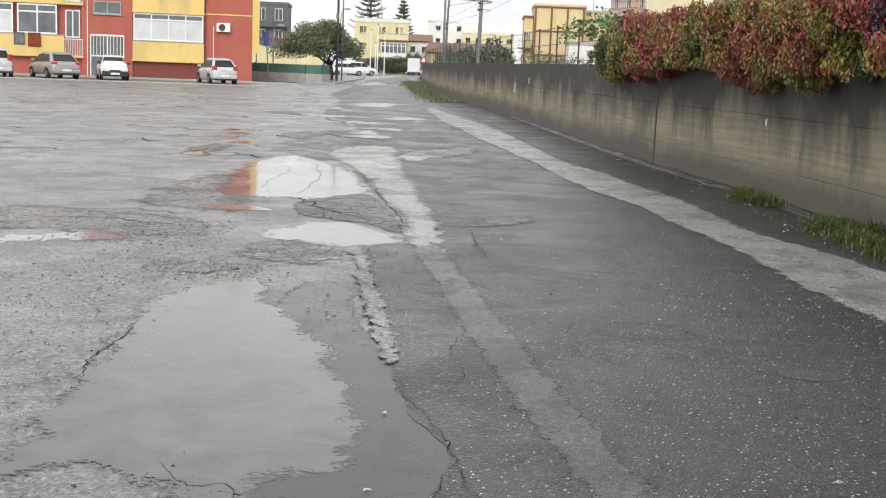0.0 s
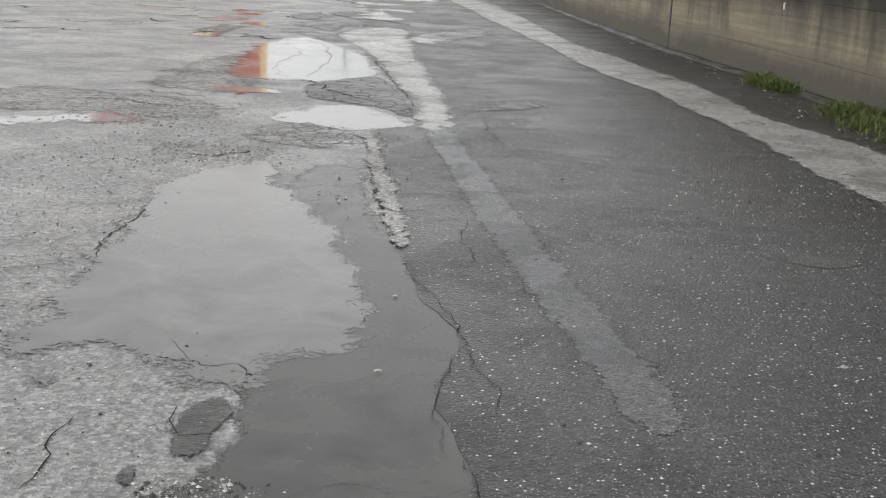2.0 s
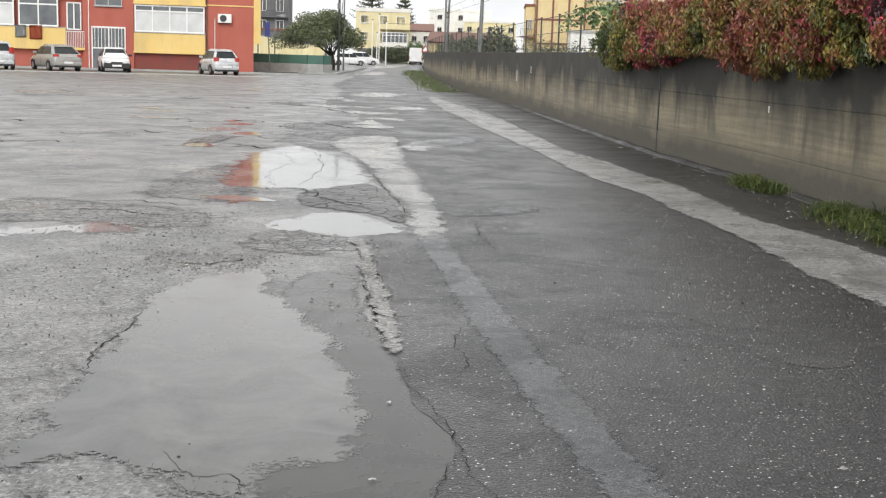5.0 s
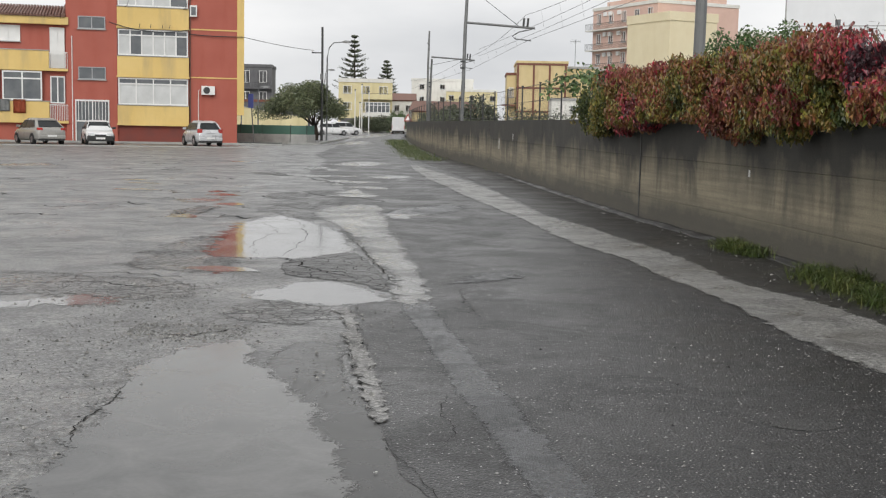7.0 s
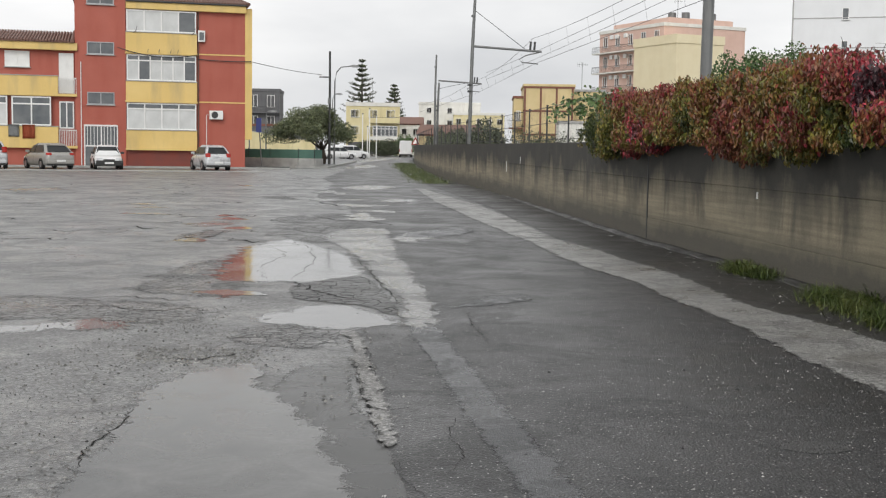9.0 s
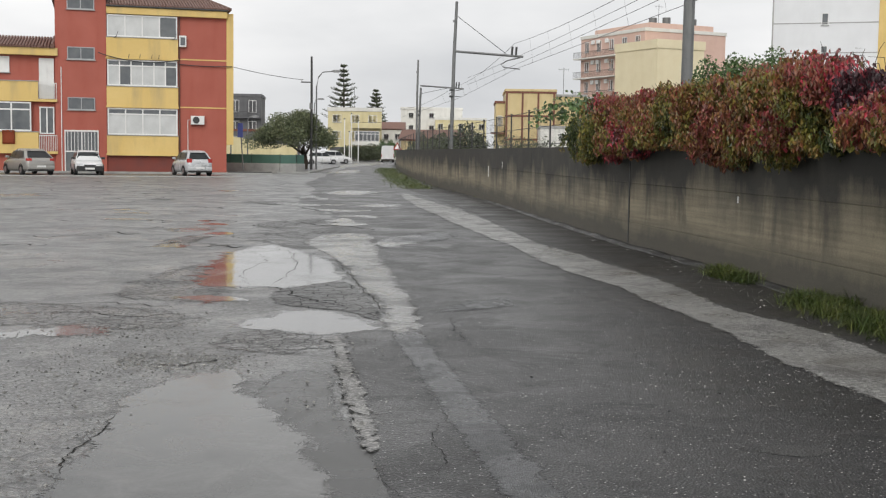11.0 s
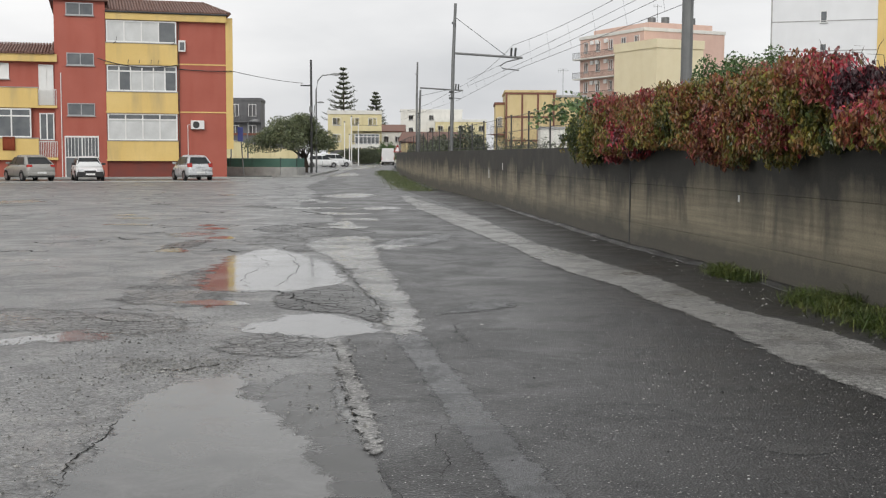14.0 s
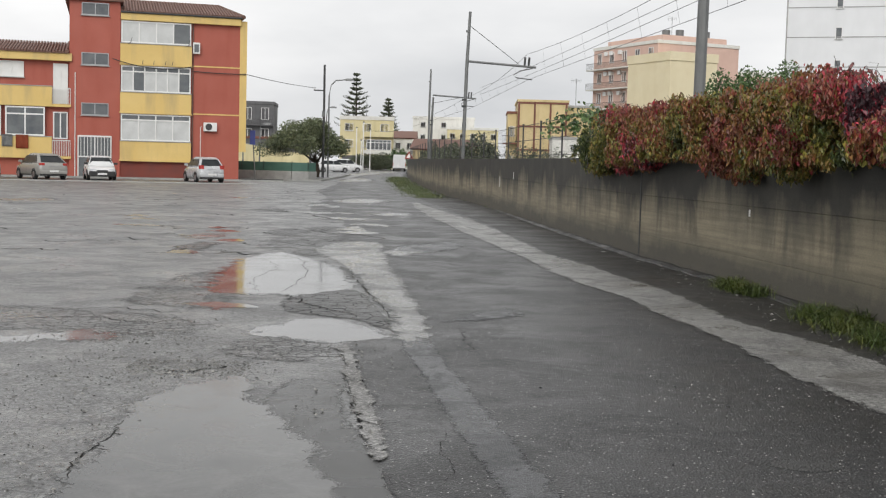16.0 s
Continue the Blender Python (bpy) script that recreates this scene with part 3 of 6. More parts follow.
# Small pools and bare dark spots scattered over the yard.
spots = random.Random(5)
for k in range(4):
    y = 21 + 34 * spots.random() ** 1.3
    x = -2.6 - 0.10 * y * 0.6 - spots.random() * (3.0 + 0.22 * y)
    a, b = spots.uniform(0.25, 0.8) * (0.5 + y / 40), spots.uniform(0.3, 0.9) * (0.5 + y / 30)
    ring = [(x + a * math.cos(t * math.tau / 9) * spots.uniform(0.6, 1.3), y + b * math.sin(t * math.tau / 9) * spots.uniform(0.6, 1.3)) for t in range(9)]
    wetspot = k < 3
    FILMS.append(("puddle" if wetspot else "dark_patch", ring, POOL_FAR if wetspot else MUD, 0.0035 if wetspot else 0.0055, "small thin puddle on the worn yard" if wetspot else "dark bare patch on the worn yard", 0.3))
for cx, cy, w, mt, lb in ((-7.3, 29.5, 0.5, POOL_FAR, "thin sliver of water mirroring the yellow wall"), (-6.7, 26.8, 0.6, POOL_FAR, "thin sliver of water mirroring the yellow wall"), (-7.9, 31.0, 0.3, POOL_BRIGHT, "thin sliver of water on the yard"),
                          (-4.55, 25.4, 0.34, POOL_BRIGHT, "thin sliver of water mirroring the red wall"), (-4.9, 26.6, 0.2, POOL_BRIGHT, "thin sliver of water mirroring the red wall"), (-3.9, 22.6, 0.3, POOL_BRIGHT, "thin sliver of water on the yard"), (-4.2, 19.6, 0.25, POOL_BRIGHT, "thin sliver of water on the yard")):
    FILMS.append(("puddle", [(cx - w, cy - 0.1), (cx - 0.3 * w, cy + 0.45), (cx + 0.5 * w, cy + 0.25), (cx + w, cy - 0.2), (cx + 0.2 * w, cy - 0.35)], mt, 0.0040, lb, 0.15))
isles = random.Random(17)
for k in range(26):
    y = 19.5 + 24 * isles.random()
    edge_x = float(np.interp(y, [17.1, 21.5, 24, 27.5, 32.6, 37, 51.5], [-0.66, -1.05, -1.89, -1.98, -2.85, -3.9, -4.9]))
    on_lane = k % 3 < 2
    x = edge_x + (isles.uniform(-0.2, 1.0) if on_lane else isles.uniform(-1.8, -0.2))
    a, b = isles.uniform(0.18, 0.5), isles.uniform(0.3, 1.1)
    ring = [(x + a * math.cos(t * math.tau / 8) * isles.uniform(0.5, 1.4), y + b * math.sin(t * math.tau / 8) * isles.uniform(0.5, 1.4)) for t in range(8)]
    FILMS.append(("old_surface" if on_lane else "dark_patch", ring, WASH if on_lane else MUD, 0.0092 + 0.0001 * k if on_lane else 0.0050 + 0.0001 * k, "pale island of old surface on the lane" if on_lane else "dark bare patch beside the lane edge", 0.12))
for i, (nm, ring, mt, z, lb, soft) in enumerate(FILMS):
    film_of(nm, ring, z, mt, lb, nm.replace("_", " "), soft, 0.04 if soft < 0.2 else 0.1 if soft < 0.9 else 0.5, 0.03, 31 + i)
# Broken pale rim of the old surface along the lane.
film_of("broken_edge", [(-0.84, 9.96), (-0.72, 10.08), (-0.56, 8.95), (-0.42, 7.98), (-0.30, 7.0), (-0.25, 6.3), (-0.33, 6.2), (-0.43, 7.0), (-0.54, 7.8), (-0.66, 8.7), (-0.72, 9.4)], 0.0135, GRIT_RIM, "crumbled pale edge of the old surface", "edge", 0.07, 0.02, 0.05, 41)


def crack(points, width, z, seed):
    line = ragged(smooth_line(points, 0.04), 0.09, 0.16, seed)
    bm = bmesh.new()
    prev = None
    for i, p in enumerate(line):
        d = (line[min(i + 1, len(line) - 1)] - line[max(i - 1, 0)]).normalized()
        k = width * (0.35 + 0.9 * abs(noise.noise(Vector((i * 0.21, seed, 0))))) * math.sin(math.pi * (i + 0.6) / (len(line) + 0.2)) ** 0.4
        side = Vector((-d.y, d.x, 0)) * k * 0.5
        cur = [bm.verts.new((p + side) + Vector((0, 0, z))), bm.verts.new((p - side) + Vector((0, 0, z)))]
        if prev:
            bm.faces.new((prev[0], cur[0], cur[1], prev[1]))
        prev = cur
    tagged(part("crack", bm, CRACK), "dark jagged line of asphalt crack and lip shade", "crack", kind="structure")


for i, (pts, w, z) in enumerate([
        ([(-1.8, 5.7), (-1.85, 6.26), (-1.81, 6.66), (-1.89, 7.02)], 0.022, 0.005), ([(-2.0, 8.74), (-1.79, 8.7), (-1.68, 8.81), (-1.51, 8.94)], 0.06, 0.005),
        ([(-2.7, 13.42), (-2.23, 13.7), (-1.78, 13.75), (-1.27, 12.67), (-0.74, 12.07)], 0.05, 0.009), ([(-0.48, 7.23), (-0.38, 7.04), (-0.3, 7.03), (-0.21, 7.11)], 0.022, 0.0175),
        ([(0.07, 4.59), (0.14, 4.33), (0.2, 4.16), (0.2, 3.89)], 0.007, 0.011), ([(-1.25, 3.15), (-1.23, 3.34), (-1.27, 3.56), (-1.26, 3.7)], 0.014, 0.005),
        ([(0.07, 3.58), (0.12, 3.25), (0.15, 2.9)], 0.006, 0.011), ([(-0.8, 10.0), (-0.66, 9.2), (-0.55, 8.1), (-0.42, 7.1), (-0.35, 6.6)], 0.035, 0.0105),
        ([(-0.26, 6.1), (-0.13, 5.45), (0.02, 5.0), (0.06, 4.66), (-0.03, 4.07), (0.03, 3.5)], 0.008, 0.0105), ([(-2.6, 20.0), (-2.0, 18.0), (-1.75, 15.6), (-1.85, 14.2)], 0.014, 0.006),
        ([(-2.9, 19.0), (-2.3, 17.2), (-2.4, 15.5), (-2.1, 14.0)], 0.012, 0.006), ([(-1.5, 18.0), (-1.1, 16.0), (-0.85, 14.4), (-0.5, 12.2), (-0.42, 11.0)], 0.025, 0.0125),
        ([(-3.9, 11.3), (-3.3, 11.5), (-2.8, 11.2), (-2.4, 11.5)], 0.04, 0.005), ([(-3.8, 12.0), (-3.2, 12.2), (-2.6, 11.9)], 0.04, 0.005),
        ([(-2.9, 26.5), (-2.3, 25.5), (-1.6, 25.2), (-1.1, 24.0)], 0.12, 0.011), ([(-3.6, 33.5), (-2.7, 31.5), (-1.9, 31.0)], 0.16, 0.011),
        ([(0.25, 11.6), (0.3, 10.4), (0.42, 9.6)], 0.014, 0.011), ([(-1.1, 4.5), (-0.95, 4.25), (-0.8, 4.3), (-0.72, 4.05)], 0.006, 0.0062), ([(-0.92, 3.86), (-0.92, 3.7), (-0.86, 3.6), (-0.77, 3.61)], 0.008, 0.0085),
        ([(-0.5, 3.1), (-0.3, 3.3), (-0.1, 3.25), (0.05, 3.35)], 0.003, 0.0062), ([(0.1, 6.9), (0.06, 6.5), (0.12, 6.1), (0.05, 5.7)], 0.008, 0.0085)]):
    crack(pts, w, z, 51 + i)

# Short broken lips scattered over the far yard, their shade drawn as dark ribbons.
lips = random.Random(9)
for k in range(120):
    y = 19 + 42 * lips.random() ** 1.2
    x = -2.2 - 0.05 * y - lips.random() * (2.0 + 0.3 * y)
    w = lips.uniform(0.1, 0.45) * (0.5 + y / 50)
    crack([(x - w, y + lips.uniform(-0.4, 0.4)), (x - 0.3 * w, y + lips.uniform(-0.3, 0.3)), (x + 0.4 * w, y + lips.uniform(-0.3, 0.3)), (x + w, y + lips.uniform(-0.4, 0.4))], lips.uniform(0.03, 0.085) * (0.5 + y / 35), 0.006, 101 + k)


def pebbles(name, zones, n, size, material, label, seed):
    """Loose crumbs of stone lying on the surface."""
    r = np.random.default_rng(seed)
    z = [zones[int(k)] for k in r.integers(0, len(zones), n)]
    c = np.array([(r.uniform(a, b), r.uniform(e, f), h) for a, b, e, f, h in z])
    rad = size * r.lognormal(0, 0.45, n)
    octa = np.array([(1, 0, 0), (0, 1, 0), (-1, 0, 0), (0, -1, 0), (0, 0, 0.75), (0, 0, -0.3)])
    v = c[:, None, :] + octa[None] * rad[:, None, None] * r.uniform(0.6, 1.35, (n, 6, 1))
    tri = np.array([(0, 1, 4), (1, 2, 4), (2, 3, 4), (3, 0, 4), (1, 0, 5), (2, 1, 5), (3, 2, 5), (0, 3, 5)])
    f = (np.arange(n)[:, None, None] * 6 + tri[None]).reshape(-1, 3)
    return tagged(from_arrays(name, v.reshape(-1, 3), f, material), label, "gravel", kind="stuff")


STONE = leafy("loose_stone", [(0.3, (0.10, 0.10, 0.095)), (0.5, (0.25, 0.245, 0.23)), (0.7, (0.45, 0.44, 0.41))], 9.0, 0.5)
CHIP = leafy("pale_chip", [(0.3, (0.16, 0.158, 0.15)), (0.5, (0.34, 0.335, 0.32)), (0.7, (0.55, 0.54, 0.52))], 14.0, 0.35)
COAL = plain("dark_stone", (0.012, 0.012, 0.012), (0.03, 0.03, 0.029), 9, (0.4, 0.6), 0.2)
pebbles("gravel", [(-3.2, -1.7, 4.5, 8.4, 0.003), (-2.9, -1.1, 8.2, 10.4, 0.003), (-2.3, -1.4, 8.5, 9.2, 0.003), (-3.6, -2.0, 9.9, 11.6, 0.003)], 5200, 0.0050, STONE, "loose grey grit on the worn yard", 81)
pebbles("gravel", [(-0.9, -0.3, 6.6, 10.2, 0.012), (3.3, 3.9, 8.0, 22.0, 0.018), (3.7, 4.4, 9.0, 18.0, 0.014)], 700, 0.0065, STONE, "crumbs of broken asphalt and stone", 82)
# Pale stones standing out of the worn surface, thick near the eye's feet.
lane = [(0.25, 3.3, 2.4 + k * 0.5, 2.9 + k * 0.5, 0.006) for k in range(14)] + [(0.0, 2.9, 9.4 + k, 10.4 + k, 0.006) for k in range(5)] + [(-0.3, 0.3, 5.6, 8.0, 0.006)]
pebbles("stone_chips", lane, 4200, 0.0034, CHIP, "pale stone chips set in the dark lane", 83)
yard = [(-2.2, -1.0, 2.4, 4.2, 0.0), (-2.6, -1.75, 3.8, 5.6, 0.0), (-1.4, -0.9, 2.5, 3.9, 0.0), (-3.0, -1.9, 5.0, 7.4, 0.0)]
pebbles("stone_chips", yard, 2600, 0.0034, CHIP, "pale stone chips set in the worn yard", 84)
pebbles("stone_chips", [(-0.92, -0.45, 2.85, 3.24, 0.002), (-0.88, -0.62, 3.1, 3.30, 0.002)], 900, 0.0036, CHIP, "patch of bare pale chips at the puddle edge", 85)
pebbles("gravel", [(-2.4, -0.9, 2.6, 5.0, 0.002), (-2.8, -1.5, 5.0, 9.0, 0.002), (-0.9, -0.5, 3.1, 3.3, 0.004), (-3.2, -1.8, 6.0, 10.0, 0.002), (0.3, 3.0, 3.0, 9.0, 0.007)], 380, 0.0058, COAL, "small black stones strewn over the asphalt", 86)

# ---- rail-side wall ----
wall = thing("wall_rail", None, "tall board-marked concrete wall, black-stained along its top", "wall", kind="structure")
JOINTS = [-7.5, 9.2, 20.75, 31.0, 42.5, 54.0, 66.0, 80.0, 96.0, 115.0, 139.0]
LIFTS = [(-0.1, 0.44, 0.006), (0.44, 1.12, 0.0), (1.12, 1.77, 0.004)]
for y0, y1 in zip(JOINTS, JOINTS[1:]):
    n = max(2, int((y1 - y0) / 1.5))
    line = [foot(y0 + 0.012 + (y1 - y0 - 0.024) * k / n) for k in range(n + 1)]
    for z0, z1, proud in LIFTS:
        rings = []
        for p, d in line:
            out = Vector((-d.y, d.x, 0))
            a, b, c = p + out * proud, p + out * (proud - 0.006), p - out * 0.3
            rings.append([(b.x, b.y, z0 + 0.001), (a.x, a.y, z0 + 0.007), (a.x, a.y, z1 - 0.007), (b.x, b.y, z1 - 0.0005), (c.x, c.y, z1 - 0.001), (c.x, c.y, z0 + 0.001)])
        part("concrete_lift", loft(rings), WALL, wall)
rings = []
for k in range(70):
    p, d = foot(6.0 + 0.5 * k)
    o = Vector((-d.y, d.x, 0))
    w = 0.12 + 0.09 * noise.noise(Vector((k * 0.8, 0, 3)))
    a = p + o * 0.01
    b = p + o * w
    h = (0.04 + 0.035 * noise.noise(Vector((k * 0.7, 2, 3)))) * min(1.0, (69.5 - k) / 30) + 0.006
    rings.append([(a.x, a.y, 0.0), (a.x, a.y, h + 0.02), ((a.x + b.x) / 2, (a.y + b.y) / 2, h + 0.015), (b.x, b.y, h - 0.02), (b.x + o.x * 0.015, b.y + o.y * 0.015, 0.0)])
part("footing", loft(rings), SILT, wall, "rough dirty concrete footing")
for y in JOINTS[1:-1]:
    p, d = foot(y)
    o = Vector((-d.y, d.x, 0))
    lip = 0.012 if y == 20.75 else -0.02
    a, b = p + d * 0.028 + o * lip, p - d * 0.028 + o * lip
    c, e = b - o * 0.1, a - o * 0.1
    part("joint_strip", loft([[(t.x, t.y, z) for t in (a, b, c, e)] for z in (0.0, 1.74)]), IRON, wall, "dark joint strip")
for y, z, h in ((15.75, 1.03, 0.09), (39.8, 1.0, 0.35), (36.5, 1.25, 0.2)):
    p, d = foot(y)
    o = Vector((-d.y, d.x, 0))
    a, b = p + d * 0.012 * (1 + y / 30) + o * 0.0, p - d * 0.012 * (1 + y / 30)
    part("lime_fleck", loft([[(t.x, t.y, z - h / 2), (t.x, t.y, z + h / 2), (t.x + o.x * 0.012, t.y + o.y * 0.012, z + h / 2), (t.x + o.x * 0.012, t.y + o.y * 0.012, z - h / 2)] for t in (a, b)]), WHITE, wall, "white lime fleck")

# ---- fence on the wall ----
fence = thing("railway_fence", None, "thin dark iron fence with wire mesh on the wall top", "fence")
posts = [22.6 + 3.3 * k for k in range(28)]
for y in posts:
    p, d = foot(y)
    q = p + Vector((d.y, -d.x, 0)) * 0.15
    part("post", tube([(q.x, q.y, 1.7), (q.x, q.y, 2.78)], 0.023, 6), IRON, fence)
    part("post_cap", tube([(q.x, q.y, 2.77), (q.x, q.y, 2.80)], 0.036, 6), IRON, fence)
for z in (1.86, 2.3, 2.74):
    line = [foot(y) for y in posts]
    part("rail_wire", tube([(p.x + d.y * 0.15, p.y - d.x * 0.15, z) for p, d in line], 0.009, 5), IRON, fence)
bm = bmesh.new()
y = 24.0
while y < 70:
    p, d = foot(y)
    q = p + Vector((d.y, -d.x, 0)) * 0.15
    tube([(q.x, q.y, 1.8), (q.x, q.y, 2.74)], 0.0018, 3, bm, False)
    y += 0.16
part("wire_mesh", bm, IRON, fence, kind="stuff")


# ---- foliage ----
def leaf_cloud(name, centres, sizes, material, parent, seed=1, droop=0.0, label="", kind="", slim=0.42):
    """Many small folded leaves, one island each."""
    r = np.random.default_rng(seed)
    n = len(centres)
    a = r.normal(size=(n, 3))
    a[:, 2] -= droop
    a /= np.linalg.norm(a, axis=1)[:, None]
    b = np.cross(a, r.normal(size=(n, 3)))
    b /= np.linalg.norm(b, axis=1)[:, None]
    c = np.cross(a, b)
    s = np.asarray(sizes)[:, None]
    v = np.stack([centres - a * s * 0.5, centres + b * s * slim + c * s * 0.16 - a * s * 0.08, centres + a * s * 0.55, centres - b * s * slim + c * s * 0.16 - a * s * 0.08], 1).reshape(-1, 3)
    i = np.arange(n)[:, None] * 4
    f = np.concatenate([i + np.array([[0, 1, 2]]), i + np.array([[0, 2, 3]])], 1).reshape(-1, 3)
    return from_arrays(name, v, f, material, parent, label, kind)


def hued(name, stops, rough=0.42):
    """Leaves whose place on the colour scale is carried by the mesh, each a little off its neighbours."""
    m, n, l, b = shader(name)
    at = n.new("ShaderNodeAttribute")
    at.attribute_name = "hue"
    g = n.new("ShaderNodeNewGeometry").outputs["Random Per Island"]
    fac = math_node(n, l, "ADD", at.outputs["Fac"], math_node(n, l, "MULTIPLY", math_node(n, l, "SUBTRACT", g, 0.5), 0.17))
    col = ramp(n, l, fac, stops)
    shade = math_node(n, l, "FRACT", math_node(n, l, "MULTIPLY", g, 17.3))
    l.new(mix(n, l, "MULTIPLY", 1.0, col, ramp(n, l, shade, [(0.0, 0.45), (1.0, 1.25)])), b.inputs["Base Color"])
    b.inputs["Roughness"].default_value = rough
    return m


VINE = hued("creeper_leaf", [(0.0, (0.020, 0.033, 0.013)), (0.2, (0.055, 0.078, 0.018)), (0.35, (0.20, 0.18, 0.034)), (0.47, (0.21, 0.11, 0.032)), (0.58, (0.21, 0.066, 0.034)), (0.68, (0.20, 0.046, 0.040)), (0.79, (0.46, 0.04, 0.065)), (0.86, (0.15, 0.026, 0.04)), (0.94, (0.05, 0.017, 0.022)), (1.0, (0.035, 0.014, 0.018))])
GREEN = leafy("tree_leaf", [(0.3, (0.07, 0.13, 0.04)), (0.6, (0.12, 0.20, 0.06)), (0.8, (0.17, 0.24, 0.075))], 0.6)
DARKGREEN = leafy("dark_leaf", [(0.3, (0.085, 0.10, 0.06)), (0.6, (0.12, 0.14, 0.075)), (0.8, (0.16, 0.18, 0.10))], 0.6)
GRASS = leafy("grass_blade", [(0.3, (0.045, 0.08, 0.017)), (0.5, (0.105, 0.15, 0.03)), (0.68, (0.20, 0.21, 0.06))], 3.0)
rng = np.random.default_rng(7)


def hang(y):
    """How far the creeper hangs below the wall's top."""
    h = 0.03
    for c, w, d in ((23.3, 1.3, 0.38), (21.2, 0.6, 0.32), (20.0, 0.7, 0.24), (16.0, 0.45, 0.36), (15.2, 0.2, 0.32), (14.75, 0.3, 0.18), (13.75, 0.3, 0.32), (12.65, 0.2, 0.12), (10.6, 0.8, 0.08)):
        h = max(h, d * math.exp(-((y - c) / w) ** 4))
    return h * (0.72 + 0.55 * noise.noise(Vector((y * 5.0, 8.0, 2.0)))) + 0.02


def crest(y):
    fall = max(0.0, 12.9 - y)
    return (0.93 - 0.17 * min(fall, 1.5) + 0.10 * noise.noise(Vector((y * 0.9, 3.0, 0))) + 0.09 * noise.noise(Vector((y * 2.7, 5.0, 0)))
            + 0.10 * math.exp(-((y - 13.4) / 0.45) ** 2) - 0.10 * math.exp(-((y - 20.6) / 0.4) ** 2))


# Where one colour gathers: place along the wall, height over its top, reach of each, colour, strength.
TINTS = ((16.0, 0.36, 0.45, 0.17, 0.77, 1.0), (15.3, 0.2, 0.5, 0.12, 0.7, 0.9), (13.3, 0.93, 0.35, 0.13, 0.76, 0.9), (13.7, 0.22, 0.6, 0.10, 0.72, 0.8), (15.8, -0.1, 0.5, 0.2, 0.58, 0.8), (13.75, -0.2, 0.4, 0.2, 0.34, 1.0),
         (12.8, 0.45, 0.3, 0.2, 0.38, 0.7), (12.1, 0.0, 0.6, 0.25, 0.09, 1.0), (17.6, 0.3, 0.8, 0.22, 0.22, 0.9), (17.4, 0.8, 0.5, 0.3, 0.12, 0.7), (23.2, 0.2, 1.2, 0.4, 0.17, 0.9),
         (23.4, -0.3, 1.0, 0.12, 0.33, 0.9), (21.3, -0.1, 0.8, 0.25, 0.72, 0.9), (19.0, 0.8, 1.6, 0.2, 0.7, 0.8), (14.8, 0.45, 0.9, 0.25, 0.45, 0.7), (14.6, 0.85, 0.8, 0.15, 0.62, 0.7), (11.7, 0.65, 0.6, 0.4, 1.0, 1.0), (13.2, 0.65, 0.4, 0.12, 0.5, 0.8), (14.3, 0.1, 0.5, 0.12, 0.62, 0.8))


def tint(y, h, q):
    v = 0.44 + 0.7 * noise.noise(Vector((y * 1.1, h * 1.9, 4.0))) + 0.1 * q
    for cy, ch, wy, wh, c, k in TINTS:
        e = k * math.exp(-((y - cy) / wy) ** 2 - ((h - ch) / wh) ** 2)
        v += (c + 0.04 * q - v) * min(1.0, 1.3 * e)
    return min(1.0, max(0.0, v))


vine = thing("creeper_vine", None, "autumn creeper in red, green and yellow over the wall fence", "vine")
cs, ss, hs = [], [], []
for k in range(7400):
    y = 8.2 + 15.9 * rng.random() ** 1.35
    top, low = crest(y), -hang(y)
    h = low + (top - low) * (0.06 + 0.94 * rng.random())
    if noise.noise(Vector((y * 1.5, h * 2.0, 9.0))) < (-0.16 if y > 12.6 else -0.4) and h < 0.9 * top:
        continue
    p, d = foot(y)
    out = 0.10 + 0.30 * math.sin(math.pi * min(1.0, max(0.05, (h + 0.45) / 1.6))) + 0.5 * noise.noise(Vector((y * 2.3, h * 2.0, 1))) + 0.42 * noise.noise(Vector((y * 5.5, h * 1.3, 7)))
    if rng.random() < 0.4:
        out -= 0.15 + 0.3 * rng.random()
    if h < 0.04:
        out = 0.16 + 0.5 * abs(out)
    # One drooping shoot of leaves.
    m, drop = int(rng.integers(16, 36)), rng.uniform(0.16, 0.42)
    drop = min(drop, max(0.05, h + hang(y)))
    u = rng.random(m)
    wide = 0.055 * (1.0 - 0.6 * u)
    q = np.stack([p.x - d.y * (out - 0.12) + rng.normal(size=m) * wide * 0.8 - 0.06 * np.sin(u * 2.5), p.y + d.x * (out - 0.12) + rng.normal(size=m) * wide * (1 + 0.02 * y), 1.77 + h - drop * u + rng.normal(size=m) * 0.02], 1)
    below = q[:, 2] < 1.80
    q[below, 0] = np.minimum(q[below, 0], p.x - 0.035)
    cs.append(q)
    ss.append(rng.uniform(0.034, 0.082, m))
    hs.append(np.full(m, tint(y, h - drop * 0.5, rng.normal())))
leaves = leaf_cloud("foliage", np.concatenate(cs), np.concatenate(ss), VINE, vine, 3, 2.4, kind="stuff", slim=0.3)
leaves.data.attributes.new("hue", "FLOAT", "POINT").data.foreach_set("value", np.repeat(np.concatenate(hs), 4).astype(np.float32))
bm = bmesh.new()
